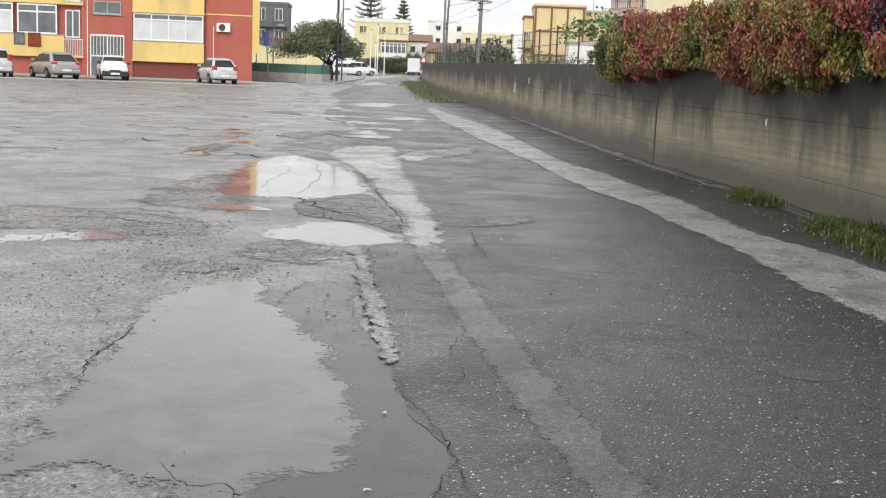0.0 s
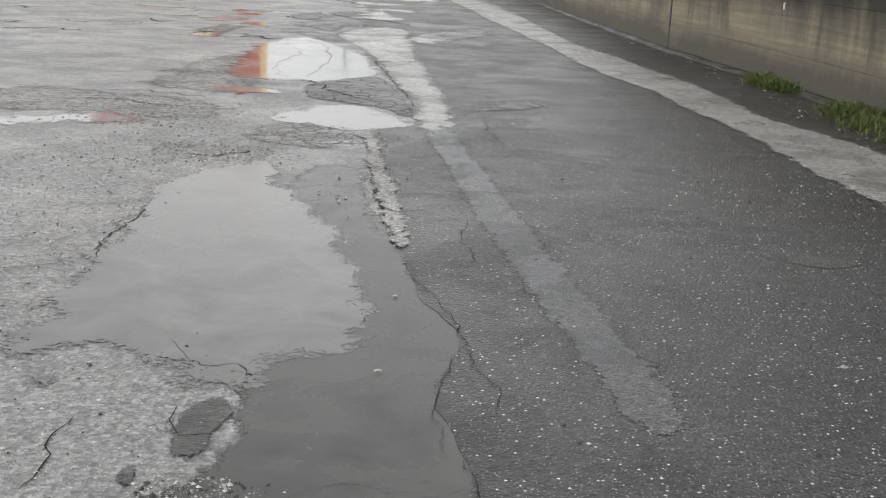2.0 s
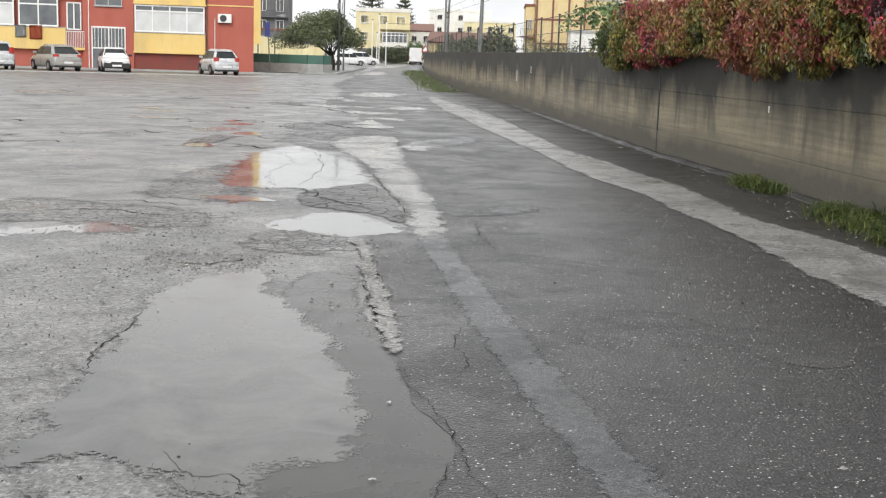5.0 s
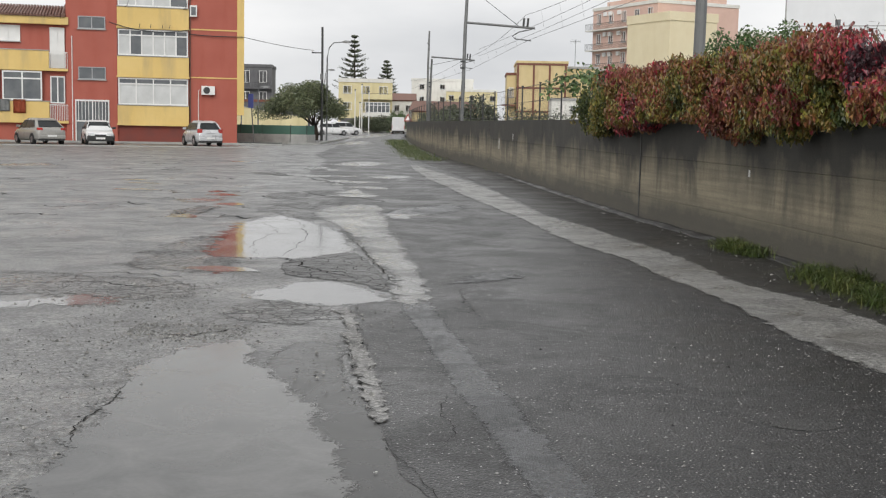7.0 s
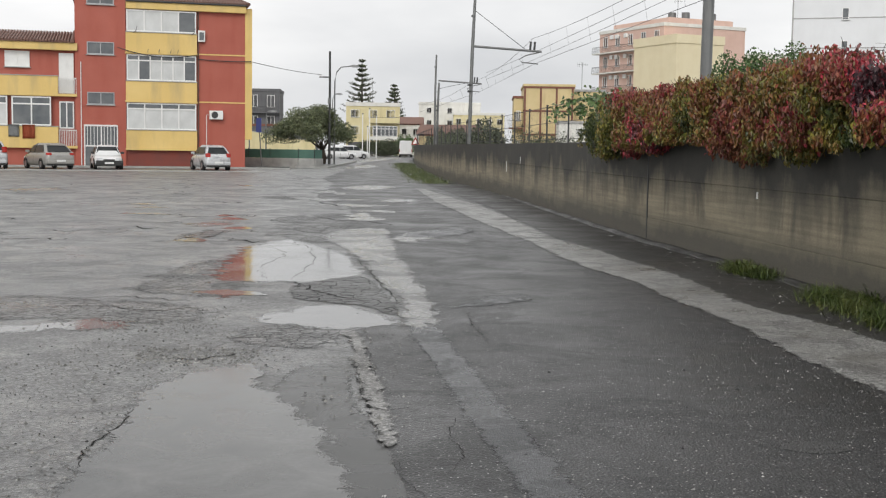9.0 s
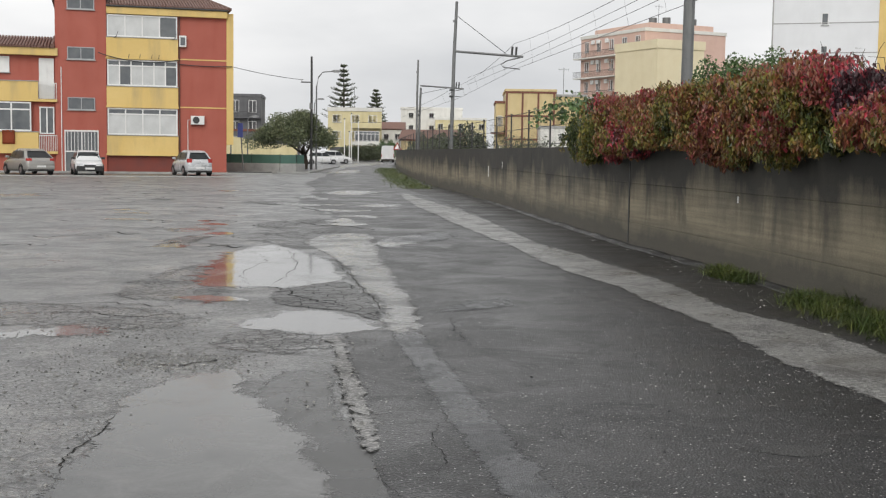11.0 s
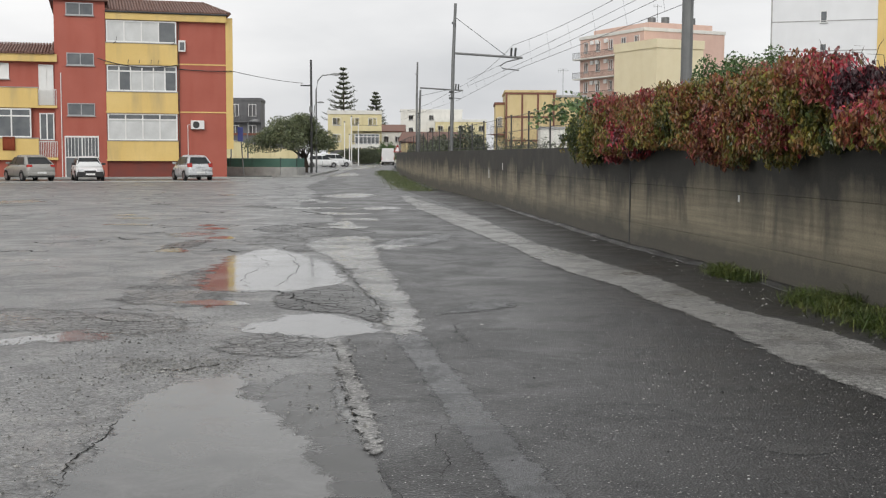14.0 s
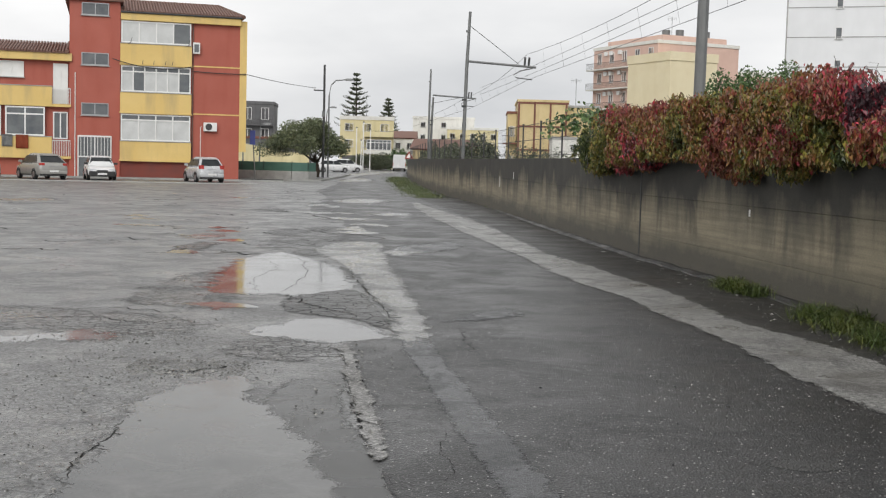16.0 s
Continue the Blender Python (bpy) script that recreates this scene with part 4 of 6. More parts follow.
for k in range(90):
    y = 8 + 15.5 * rng.random()
    p, d = foot(y)
    x = p.x + 0.12
    pts = []
    for j in range(6):
        h = -0.05 + j * crest(y) / 4.6
        pts.append((x + 0.12 * noise.noise(Vector((k, j * 0.8, 2))) - 0.15 * (j == 5), y + 0.35 * noise.noise(Vector((k * 3.1, j * 0.6, 4))), 1.77 + h))
    tube(pts, [0.014, 0.013, 0.011, 0.009, 0.006, 0.003], 4, bm, False)
for k in range(46):
    y = 9.5 + 3.2 * rng.random()
    p, d = foot(y)
    a = Vector((p.x + 0.05, y, 1.77 + crest(y) - 0.15))
    w = Vector((rng.normal() * 0.1, rng.normal() * 0.3, 0.22 + 0.2 * rng.random()))
    tube([a, a + w * 0.6 + Vector((0, 0.04, 0.05)), a + w + Vector((-0.05, rng.normal() * 0.15, -0.06))], [0.006, 0.004, 0.002], 3, bm, False)
part("stems", bm, BARK, vine, kind="stuff")
cs = []
for k in range(420):
    y = 23.6 + 7.5 * rng.random() ** 1.6
    p, d = foot(y)
    cs.append((p.x + 0.1 + rng.normal() * 0.12, p.y, 2.62 + 0.16 * math.sin(y * 2) + rng.normal() * 0.1))
leaf_cloud("sprays", np.array(cs), rng.uniform(0.07, 0.15, len(cs)), GREEN, vine, 5, 0.3, kind="stuff")


def grass_patch(name, spots, n, height, spread, label, seed):
    r = np.random.default_rng(seed)
    v, f = [], []
    for k in range(n):
        sx, sy, sr = spots[int(r.integers(len(spots)))]
        x, y = sx + r.normal() * sr * spread, sy + r.normal() * sr
        lean, an, h = r.uniform(0.4, 2.3), r.uniform(0, math.tau), height * r.uniform(0.3, 1.25) * (0.75 + 0.9 * noise.noise(Vector((x * 2.5, y * 2.5, seed))))
        dx, dy, w = math.cos(an), math.sin(an), 0.0016 + 0.0028 * r.random() + 0.00008 * sy
        i = len(v)
        v += [(x - dy * w, y + dx * w, 0.0), (x + dy * w, y - dx * w, 0.0), (x + dx * h * lean * 0.4 + dy * w * 0.8, y + dy * h * lean * 0.4 - dx * w * 0.8, h * 0.6),
              (x + dx * h * lean * 0.4 - dy * w * 0.8, y + dy * h * lean * 0.4 + dx * w * 0.8, h * 0.6), (x + dx * h * lean, y + dy * h * lean, h * (1 - lean * 0.35))]
        f += [(i, i + 1, i + 2, i + 3), (i + 3, i + 2, i + 4)]
    return tagged(from_arrays(name, v, f, GRASS), label, "grass", kind="stuff")


grass_patch("grass", [(4.1 - 0.03 * k, 15.0 + 0.22 * k, 0.14) for k in range(5)], 2200, 0.24, 0.7, "small green tuft at the wall foot", 1)
grass_patch("grass", [(4.36 - 0.08 * (k % 3) + 0.01 * k, 13.0 - 0.26 * k, 0.2) for k in range(14)], 10000, 0.23, 0.8, "thick green grass along the wall foot", 2)
far_spots = []
for k in range(40):
    p, d = foot(52 + k * 1.5)
    far_spots.append((p.x - 0.75 - 0.5 * rng.random(), p.y, 0.5))
grass_patch("grass", far_spots, 9000, 0.24, 0.8, "green grass verge beside the far wall", 3)
near_spots = []
for k in range(26):
    p, d = foot(14 + k * 1.4)
    near_spots.append((p.x - 0.08, p.y, 0.05))
grass_patch("grass", near_spots, 150, 0.07, 0.6, "sparse weeds in the wall joint", 4)


# Scraps of litter on the damp verge.
for k, (y, off, w) in enumerate(((17.6, 0.33, 0.09), (16.9, 0.45, 0.07), (18.5, 0.3, 0.06), (12.2, 0.42, 0.12), (19.8, 0.28, 0.05), (21.9, 0.35, 0.14))):
    p, d = foot(y)
    bm = bmesh.new()
    g = [[bm.verts.new((w * (a / 3 - 0.5), w * 0.7 * (b / 3 - 0.5), 0.02 + 0.015 * noise.noise(Vector((a * 0.9, b * 0.9, k))))) for a in range(4)] for b in range(4)]
    for a in range(3):
        for b in range(3):
            bm.faces.new((g[b][a], g[b][a + 1], g[b + 1][a + 1], g[b + 1][a]))
    bmesh.ops.solidify(bm, geom=bm.faces[:], thickness=0.004)
    ob = part("litter_scrap", bm, WHITE if k % 3 else KERB)
    ob.matrix_basis = pose(p.x - off, p.y, 0.0, 0, 0, 40 * k)
    tagged(ob, "crumpled pale paper scrap on the damp verge", "litter", "scraps of litter")


for x, y, w, a in ((-0.26, 4.27, 0.03, 20), (-0.25, 5.28, 0.028, 75)):
    bm = bmesh.new()
    g = [[bm.verts.new((w * (i / 2 - 0.5), w * 0.6 * (j / 2 - 0.5), 0.010 + 0.004 * ((i + j) % 2))) for i in range(3)] for j in range(3)]
    for i in range(2):
        for j in range(2):
            bm.faces.new((g[j][i], g[j][i + 1], g[j + 1][i + 1], g[j + 1][i]))
    bmesh.ops.solidify(bm, geom=bm.faces[:], thickness=0.004)
    ob = part("litter_scrap", bm, WHITE)
    ob.matrix_basis = pose(x, y, 0.0, 0, 0, a)
    tagged(ob, "tiny white paper scrap in the dark puddle", "litter", "scraps of litter")


# ---- apartment building ----
def window(parent, x0, x1, z0, z1, y, cols, transom=0.0, pane_mats=(GLASS,), label="white framed window", bar=0.07, sill=True, frame_mat=None):
    bm = box(x0, x1, y, y + 0.1, z0, z0 + bar)
    box(x0, x1, y, y + 0.1, z1 - bar, z1, bm=bm)
    zt = z1 - bar - transom if transom else z1 - bar
    if transom:
        box(x0 + bar, x1 - bar, y + 0.005, y + 0.095, zt, zt + bar, bm=bm)
    w = (x1 - x0 - bar) / cols
    for k in range(cols + 1):
        box(x0 + k * w, x0 + k * w + bar, y + 0.003, y + 0.097, z0 + bar, z1 - bar, bm=bm)
    ob = part("window", bm, frame_mat or WHITE, parent, label)
    for k in range(cols):
        a, b = x0 + k * w + bar, x0 + (k + 1) * w
        mt = pane_mats[k % len(pane_mats)]
        part("pane", box(a, b, y + 0.05, y + 0.062, z0 + bar, zt), mt, ob)
        if transom:
            part("pane", box(a, b, y + 0.05, y + 0.062, zt + bar, z1 - bar), GLASS, ob)
    if sill:
        part("sill", box(x0 - 0.06, x1 + 0.06, y - 0.06, y + 0.04, z0 - 0.06, z0 - 0.003, 0.01), KERB, ob)
    return ob


def tiled_slope(parent, x0, x1, y0, z0, y1, z1, cut=0.0):
    """Rows of half-round clay tiles up a slope; cut: how much a hip takes off its right end."""
    bm, x = bmesh.new(), x0
    while x < x1:
        t = 1.0 if x < x1 - cut or not cut else (x1 - x) / cut
        if t > 0.05:
            n = 7
            pts = []
            for k in range(n + 1):
                u = t * k / n
                pts.append((x, y0 + (y1 - y0) * u, z0 + (z1 - z0) * u + 0.02 * (k % 2)))
            tube(pts, 0.085, 6, bm)
        x += 0.19
    part("roof_tiles", bm, TILE, parent, "weathered terracotta tiles", kind="stuff")


house = thing("apartment_building", pose(-13.45, 78.7, 0, 0, 0, 15.5) @ Matrix.Diagonal((0.985, 1, 1.012, 1)), "red and yellow three-storey apartment building with tiled roof", "building")
part("wall", box(-7.48, 0.22, 0.0, 10, 0, 10.02), RED, house)
part("pilaster", box(0.22, 0.68, -0.06, 10, 1.9, 10.35, 0.01), YELLOW, house, "yellow end pilaster")
part("cornice", box(-7.48, 0.24, -0.32, 0.0, 10.02, 10.5, 0.02), YELLOW, house, "yellow cornice")
part("gutter", tube([(-7.5, -0.38, 10.5), (0.3, -0.38, 10.5)], 0.06, 8), IRON, house)
part("roof", loft([[(-7.5, -0.36, 10.52), (-7.5, 10.2, 10.52), (-7.5, 5.0, 11.78)], [(-0.8, -0.36, 10.52), (-0.8, 10.2, 10.52), (-0.8, 5.0, 11.78)], [(0.5, -0.36, 10.52), (0.5, 10.2, 10.52), (0.49, 4.9, 10.54)]]), TILE, house, "low hipped tile roof")
tiled_slope(house, -7.4, 0.4, -0.38, 10.55, 4.9, 11.8, 1.3)
part("ridge_tiles", tube([(-7.4, 4.98, 11.82), (-0.8, 4.98, 11.82), (0.45, -0.3, 10.6)], 0.11, 8), TILE, house)
for z in (4.26, 7.32):
    part("string_course", box(-2.93, 0.215, -0.03, 0.0, z - 0.04, z + 0.04), YELLOW, house, "thin yellow string course")
part("plinth", box(-2.93, 0.215, -0.02, 0.0, 0.0, 0.22), RED, house)
# Glazed balcony bays.
for z0, z1, zt, mats in ((1.12, 2.38, 4.12, (NET,)), (4.15, 5.48, 7.17, (NET, GLASS, NET, NET, NET, GLASS)), (7.2, 8.55, 9.98, (NET, NET, NET, GLASS))):
    bay = part("balcony", box(-7.5, -2.95, -0.25, 0.0, z0, z1, 0.015), YELLOW, house, "yellow balcony parapet with run-off stains")
    part("slab", box(-7.55, -2.9, -0.3, -0.25, z0 - 0.003, z0 + 0.1), YELLOW, bay)
    part("coping", box(-7.52, -2.93, -0.29, 0.0, z1 + 0.002, z1 + 0.05), KERB, bay)
    window(house, -7.45, -3.0, z1 + 0.055, zt, -0.22, 4 if z0 != 4.15 else 6, 0.33 if z0 < 4.2 else 0.0, mats, "white glazed balcony front", 0.085, False)
# Flat panel in darker red paints the shade below the lowest balcony.
part("shade_panel", box(-7.45, -3.0, -0.012, 0.0, 0.0, 1.1), plain("shaded_red_wall", (0.16, 0.04, 0.03), (0.22, 0.05, 0.035), 1.2), house, "red wall panel darkened for the shade under the balcony")
# The pipe's dark colour paints the shadow line between bay and red wall.
drain = part("drainpipe", tube([(-2.86, -0.07, 0.1), (-2.86, -0.07, 10.0)], 0.045, 8), TILE, house, "drainpipe coloured dark for the shaded gap beside the balcony")
for z in (2.0, 5.0, 8.0):
    part("clip", box(-2.92, -2.8, -0.1, 0.0, z, z + 0.04), IRON, drain)
# Drying-line brackets and sill stains under the top balcony.
for x in (-6.1, -5.4, -4.65, -4.2):
    arm = part("line_bracket", tube([(x, -0.26, 7.3), (x, -0.62, 7.36)], 0.022, 5), IRON, house, "small rusty line bracket")
    part("hook", tube([(x, -0.6, 7.36), (x + 0.03, -0.62, 7.5)], 0.018, 5), IRON, arm)
for x in (-7.0, -3.3):
    part("line_bracket", tube([(x, -0.26, 8.52), (x + 0.15, -0.5, 8.62), (x + 0.22, -0.55, 8.9)], 0.022, 5), IRON, house, "small rusty line bracket")
# Stair tower.
part("stair_tower", box(-10.66, -7.5, -0.12, 10, 0, 11.1), RED, house)
part("tower_cap", box(-10.95, -7.3, -0.4, 10.2, 11.1, 11.26, 0.02), TILE, house)
for z in (3.95, 7.09, 10.2):
    window(house, -9.92, -8.22, z, z + 0.78, -0.18, 2, 0.0, (GLASS,), "wide low stair window with grey frame", 0.06, True, RIM)
gate = part("entrance_gate", box(-10.14, -8.02, -0.2, -0.13, 2.58, 2.68), WHITE, house, "white barred entrance gate")
for x in (-10.14, -9.1, -8.09):
    part("gate_post", box(x, x + 0.07, -0.2, -0.13, 0.02, 2.575), WHITE, gate)
part("gate_rail", box(-10.06, -8.1, -0.19, -0.14, 1.3, 1.38), WHITE, gate)
for k in range(9):
    x = -9.95 + k * 0.21
    if abs(x + 9.07) > 0.08:
        part("bar", box(x, x + 0.035, -0.185, -0.15, 1.385, 2.575), WHITE, gate)
part("gate_panel", box(-10.06, -9.11, -0.18, -0.15, 0.08, 1.295), GLASS, gate)
part("gate_panel", box(-9.02, -8.1, -0.18, -0.15, 0.08, 1.295), GLASS, gate)
part("gate_back", box(-10.06, -8.1, -0.14, -0.123, 1.385, 2.57), GLASS, gate)
part("conduit", tube([(-10.3, -0.16, 0.1), (-10.3, -0.16, 6.6)], 0.03, 6), WHITE, house, "pale conduit")
# Low wing.
part("wing_wall", box(-20, -10.66, 0.15, 10, 0, 7.3), RED, house)
part("wing_fascia", box(-20, -10.5, -0.3, 0.15, 7.26, 7.74, 0.02), YELLOW, house, "yellow eaves board")
part("wing_roof", loft([[(-20, -0.4, 7.75), (-20, 10.2, 7.75), (-20, 5.0, 8.75)], [(-10.7, -0.4, 7.75), (-10.7, 10.2, 7.75), (-10.7, 5.0, 8.75)]]), TILE, house)
tiled_slope(house, -20, -10.75, -0.42, 7.78, 4.9, 8.78)
for x in (-10.8,):
    part("verge_tiles", tube([(x, -0.45, 7.85), (x, 4.9, 8.85)], 0.13, 8), TILE, house)
for z0, z1 in ((1.16, 2.5), (4.4, 5.64)):
    bay = part("balcony", box(-20, -11.72, -0.25, 0.15, z0, z1, 0.015), YELLOW, house, "stained yellow balcony front")
    part("coping", box(-20, -11.7, -0.29, 0.12, z1 + 0.002, z1 + 0.05), KERB, bay)
    part("slab", box(-11.72, -10.55, -0.25, 0.15, z0, z0 + 0.16, 0.01), YELLOW, bay)
    rail = part("railing", box(-11.7, -10.58, -0.22, -0.18, z0 + 1.12, z0 + 1.17), WHITE, house, "white balcony railing")
    for k in range(11):
        x = -11.68 + k * 0.107
        part("bar", box(x, x + 0.03, -0.215, -0.185, z0 + 0.17, z0 + 1.115), WHITE, rail)
window(house, -14.94, -13.44, 6.18, 7.16, 0.05, 2, 0.0, (WHITE,), "closed white shutters", 0.06)
window(house, -18.6, -17.0, 6.18, 7.16, 0.05, 2, 0.0, (WHITE,), "closed white shutters", 0.06)
window(house, -11.66, -10.75, 4.6, 7.1, 0.02, 2, 0.0, (WHITE,), "tall white balcony door", 0.06, False)
window(house, -14.55, -12.15, 2.56, 4.36, -0.2, 2, 0.42, (GLASS, GLASS), "wide white veranda window", 0.09, False)
window(house, -17.2, -14.8, 2.56, 4.36, -0.2, 2, 0.42, (GLASS, NET), "wide white veranda window", 0.09, False)
window(house, -11.66, -10.75, 2.4, 4.1, 0.02, 2, 0.0, (GLASS,), "narrow white window above the railing", 0.08, False)
# Wall-hung things.
aircon = thing("air_conditioner", house.matrix_basis @ pose(-1.7, -0.32, 3.17), "white outdoor air conditioner on the red wall", "air conditioner")
part("casing", box(-0.44, 0.44, 0, 0.3, 0, 0.56, 0.03), WHITE, aircon)
part("fan_grille", tube([(-0.1, -0.012, 0.28), (-0.1, 0.0, 0.28)], 0.22, 20), IRON, aircon)
part("bracket", box(-0.4, -0.36, 0.0, 0.32, -0.05, -0.003), IRON, aircon)
part("bracket", box(0.36, 0.4, 0.0, 0.32, -0.05, -0.003), IRON, aircon)
part("pipe", tube([(-0.5, 0.29, 0.3), (-0.62, 0.29, 0.28), (-0.62, 0.29, -2.9)], 0.025, 6), WHITE, aircon)
aircon2 = thing("air_conditioner", house.matrix_basis @ pose(-2.62, -0.3, 8.1), "white air conditioner beside the top balcony", "air conditioner")
part("casing", box(-0.26, 0.2, 0, 0.3, 0, 0.72, 0.03), WHITE, aircon2)
part("fan_grille", box(-0.18, 0.12, -0.012, 0.0, 0.1, 0.6), GLASS, aircon2)
CLOTH_RED = plain("red_cloth", (0.42, 0.09, 0.04), (0.5, 0.13, 0.06), 3, (0.8, 0.9), 0.2)
CLOTH_GREY = plain("grey_cloth", (0.30, 0.31, 0.31), (0.4, 0.41, 0.41), 3, (0.8, 0.9), 0.2)
for x, w, z0, mt, lb in ((-13.9, 0.75, 1.75, CLOTH_RED, "red towel hung over the balcony"), (-14.75, 0.65, 1.85, CLOTH_GREY, "grey towel hung over the balcony")):
    bm = bmesh.new()
    rows = []
    for j in range(6):
        rows.append([bm.verts.new((x + w * k / 7, -0.31 - 0.03 * math.sin(k * 1.9 + j * 0.4), z0 + (2.6 - z0) * j / 5)) for k in range(8)])
    for a, b in zip(rows, rows[1:]):
        for k in range(7):
            bm.faces.new((a[k], a[k + 1], b[k + 1], b[k]))
    bmesh.ops.solidify(bm, geom=bm.faces[:], thickness=0.02)
    ob = part("towel", bm, mt, None, "", True)
    ob.matrix_basis = house.matrix_basis.copy()
    tagged(ob, lb, "towel")

# ---- pavement by the building ----
pave = thing("pavement", pose(-13.45, 78.7, 0, 0, 0, 15.5), "narrow wet concrete pavement with a stone kerb", "pavement", kind="structure")
part("slab", box(-26, 2.6, -1.5, -0.0, -0.05, 0.10, 0.01), KERB, pave)
k = -26.0
while k < 2.5:
    part("kerb_stone", box(k, k + 0.985, -1.66, -1.51, -0.05, 0.115, 0.012), KERB, pave)
    k += 1.0


edge = thing("parking_edge", pose(-10.4, 69.2, 0, 0, 0, 19), "low pale concrete strip in front of the parked cars", "kerb", kind="structure")
k = -16.0
while k < 0:
    part("strip_stone", box(k, k + 1.98, 0, 0.7, -0.05, 0.05, 0.012), KERB, edge)
    k += 2.0

# ---- cars ----
def car(m, L, W, H, paint, label, lower=None, rake=0.40, estate=0.0, lamp_rows=(0.52, 0.67)):
    """A small car along +x; origin under its middle."""
    c = thing("car", m, label, "car", "parked cars")
    h, w = L / 2, W / 2
    belt = H * 0.61
    top = H - 0.03

    def ring(x, zl, zb, ww):
        return [(x, -ww * 0.90, zl), (x, -ww, zl + 0.14), (x, -ww, zb - 0.20), (x, -ww * 0.93, zb - 0.03), (x, -ww * 0.80, zb), (x, ww * 0.80, zb), (x, ww * 0.93, zb - 0.03), (x, ww, zb - 0.20), (x, ww, zl + 0.14), (x, ww * 0.90, zl)]
    body = loft([ring(-h, 0.40, belt * 0.88, w * 0.78), ring(-h + 0.08, 0.27, belt * 0.97, w * 0.90), ring(-h + 0.28, 0.24, belt + 0.01, w * 0.97), ring(-h * 0.66, 0.22, belt + 0.02, w), ring(0, 0.2, belt, w),
                 ring(h * 0.4, 0.2, belt * 0.99, w), ring(h * 0.62, 0.22, belt * 0.94, w * 0.99), ring(h * 0.84, 0.24, belt * 0.84, w * 0.95), ring(h - 0.10, 0.27, belt * 0.76, w * 0.88), ring(h, 0.38, belt * 0.64, w * 0.72)])
    part("body", body, paint, c, "", True)

    def hw(z):
        return w * 0.91 - (z - belt) * 0.36
    line = [(-h + 0.10, belt + 0.0), (-h + 0.10 + rake, top - 0.15), (-h + 0.22 + rake, top - 0.06), (-h + 0.5 + rake, top), (0.0, top + 0.02), (h * 0.12, top - 0.01), (h * 0.22, top - 0.09), (h * 0.62, belt - 0.03)]
    secs = []
    for x, z in line:
        b, k = hw(belt), hw(max(z, belt))
        zz = max(z, belt + 0.002)
        secs.append([(x, -b, belt - 0.05), (x, -k, zz - 0.05 if zz > belt + 0.1 else zz - 0.02), (x, -k + 0.05, zz - 0.012), (x, -k + 0.16, zz), (x, k - 0.16, zz), (x, k - 0.05, zz - 0.012), (x, k, zz - 0.05 if zz > belt + 0.1 else zz - 0.02), (x, b, belt - 0.05)])
    part("roof", loft(secs), paint, c, "", True)

    def pane(name, quad, out, mat=DARKGLASS, owner=None):
        q = [Vector(p) for p in quad]
        nrm = (q[1] - q[0]).cross(q[-1] - q[0]).normalized()
        nrm = nrm if nrm.dot(Vector(out)) > 0 else -nrm
        return part(name, loft([[tuple(p + nrm * e) for p in q] for e in (-0.03, 0.014)]), mat, owner or c, "dark window glass")

    def slope(p, q, u):
        return p[0] + (q[0] - p[0]) * u, p[1] + (q[1] - p[1]) * u
    (x0, z0), (x1, z1) = slope(line[0], line[1], 0.14), slope(line[0], line[1], 1.0)
    rear = pane("rear_window", [(x0, -hw(z0) + 0.10, z0), (x0, hw(z0) - 0.10, z0), (x1, hw(z1) - 0.14, z1), (x1, -hw(z1) + 0.14, z1)], (-1, 0, 0.3))
    part("wiper", tube([(x0 - 0.03, 0.0, z0 + 0.0), (x0 + 0.02, 0.36, z0 + 0.08)], 0.012, 4), BLACK, rear)
    part("spoiler", box(x1 - 0.05, x1 + 0.2, -hw(z1) + 0.12, hw(z1) - 0.12, z1 + 0.02, z1 + 0.055, 0.012), paint, c)
    (x0, z0), (x1, z1) = slope(line[7], line[6], 0.10), slope(line[7], line[6], 0.98)
    pane("windscreen", [(x0, -hw(belt) + 0.07, z0), (x0, hw(belt) - 0.07, z0), (x1, hw(z1) - 0.07, z1), (x1, -hw(z1) + 0.07, z1)], (1, 0, 0.3))
    for s in (-1, 1):
        zb, zt = belt + 0.04, top - 0.12

        def on(x, z):
            return (x, s * hw(z), z)
        pane("side_window", [on(0.03, zb), on(h * 0.50, zb), on(h * 0.24, zt), on(0.0, zt)], (0, s, 0.2))
        pane("side_window", [on(-0.04, zb), on(-0.06, zt), on(-h + 0.32 + rake, zt), on(-h + 0.36 + rake * 0.4, zb + 0.03)], (0, s, 0.2))
        part("mirror", box(h * 0.40, h * 0.40 + 0.12, s * (w * 0.92), s * (w + 0.15), belt + 0.03, belt + 0.16, 0.03), lower or paint, c)
        for x in (-h * 0.62, h * 0.64):
            r = 0.29
            wheel = part("wheel", tube([(x, s * (w - 0.17), r), (x, s * (w + 0.012), r)], r, 20), RUBBER, c, "", False)
            part("rim", tube([(x, s * (w + 0.005), r), (x, s * (w + 0.022), r)], r * 0.62, 14), RIM, wheel)
            part("wheel_arch", tube([(x + (r + 0.05) * math.cos(a), s * (w + 0.002), r + (r + 0.05) * math.sin(a)) for a in [math.pi * k / 8 for k in range(9)]], 0.025, 5), lower or BLACK, c)
        za, zc = H * lamp_rows[0], H * lamp_rows[1]
        part("tail_lamp", loft([[(-h + d, s * w * y, za), (-h + d + 0.02, s * w * y, zc), (-h + d + 0.14, s * w * y, zc), (-h + d + 0.14, s * w * y, za)] for d, y in ((-0.01, 0.60), (0.0, 0.74), (0.06, 0.91))]), LAMP_RED, c, "red tail lamp")
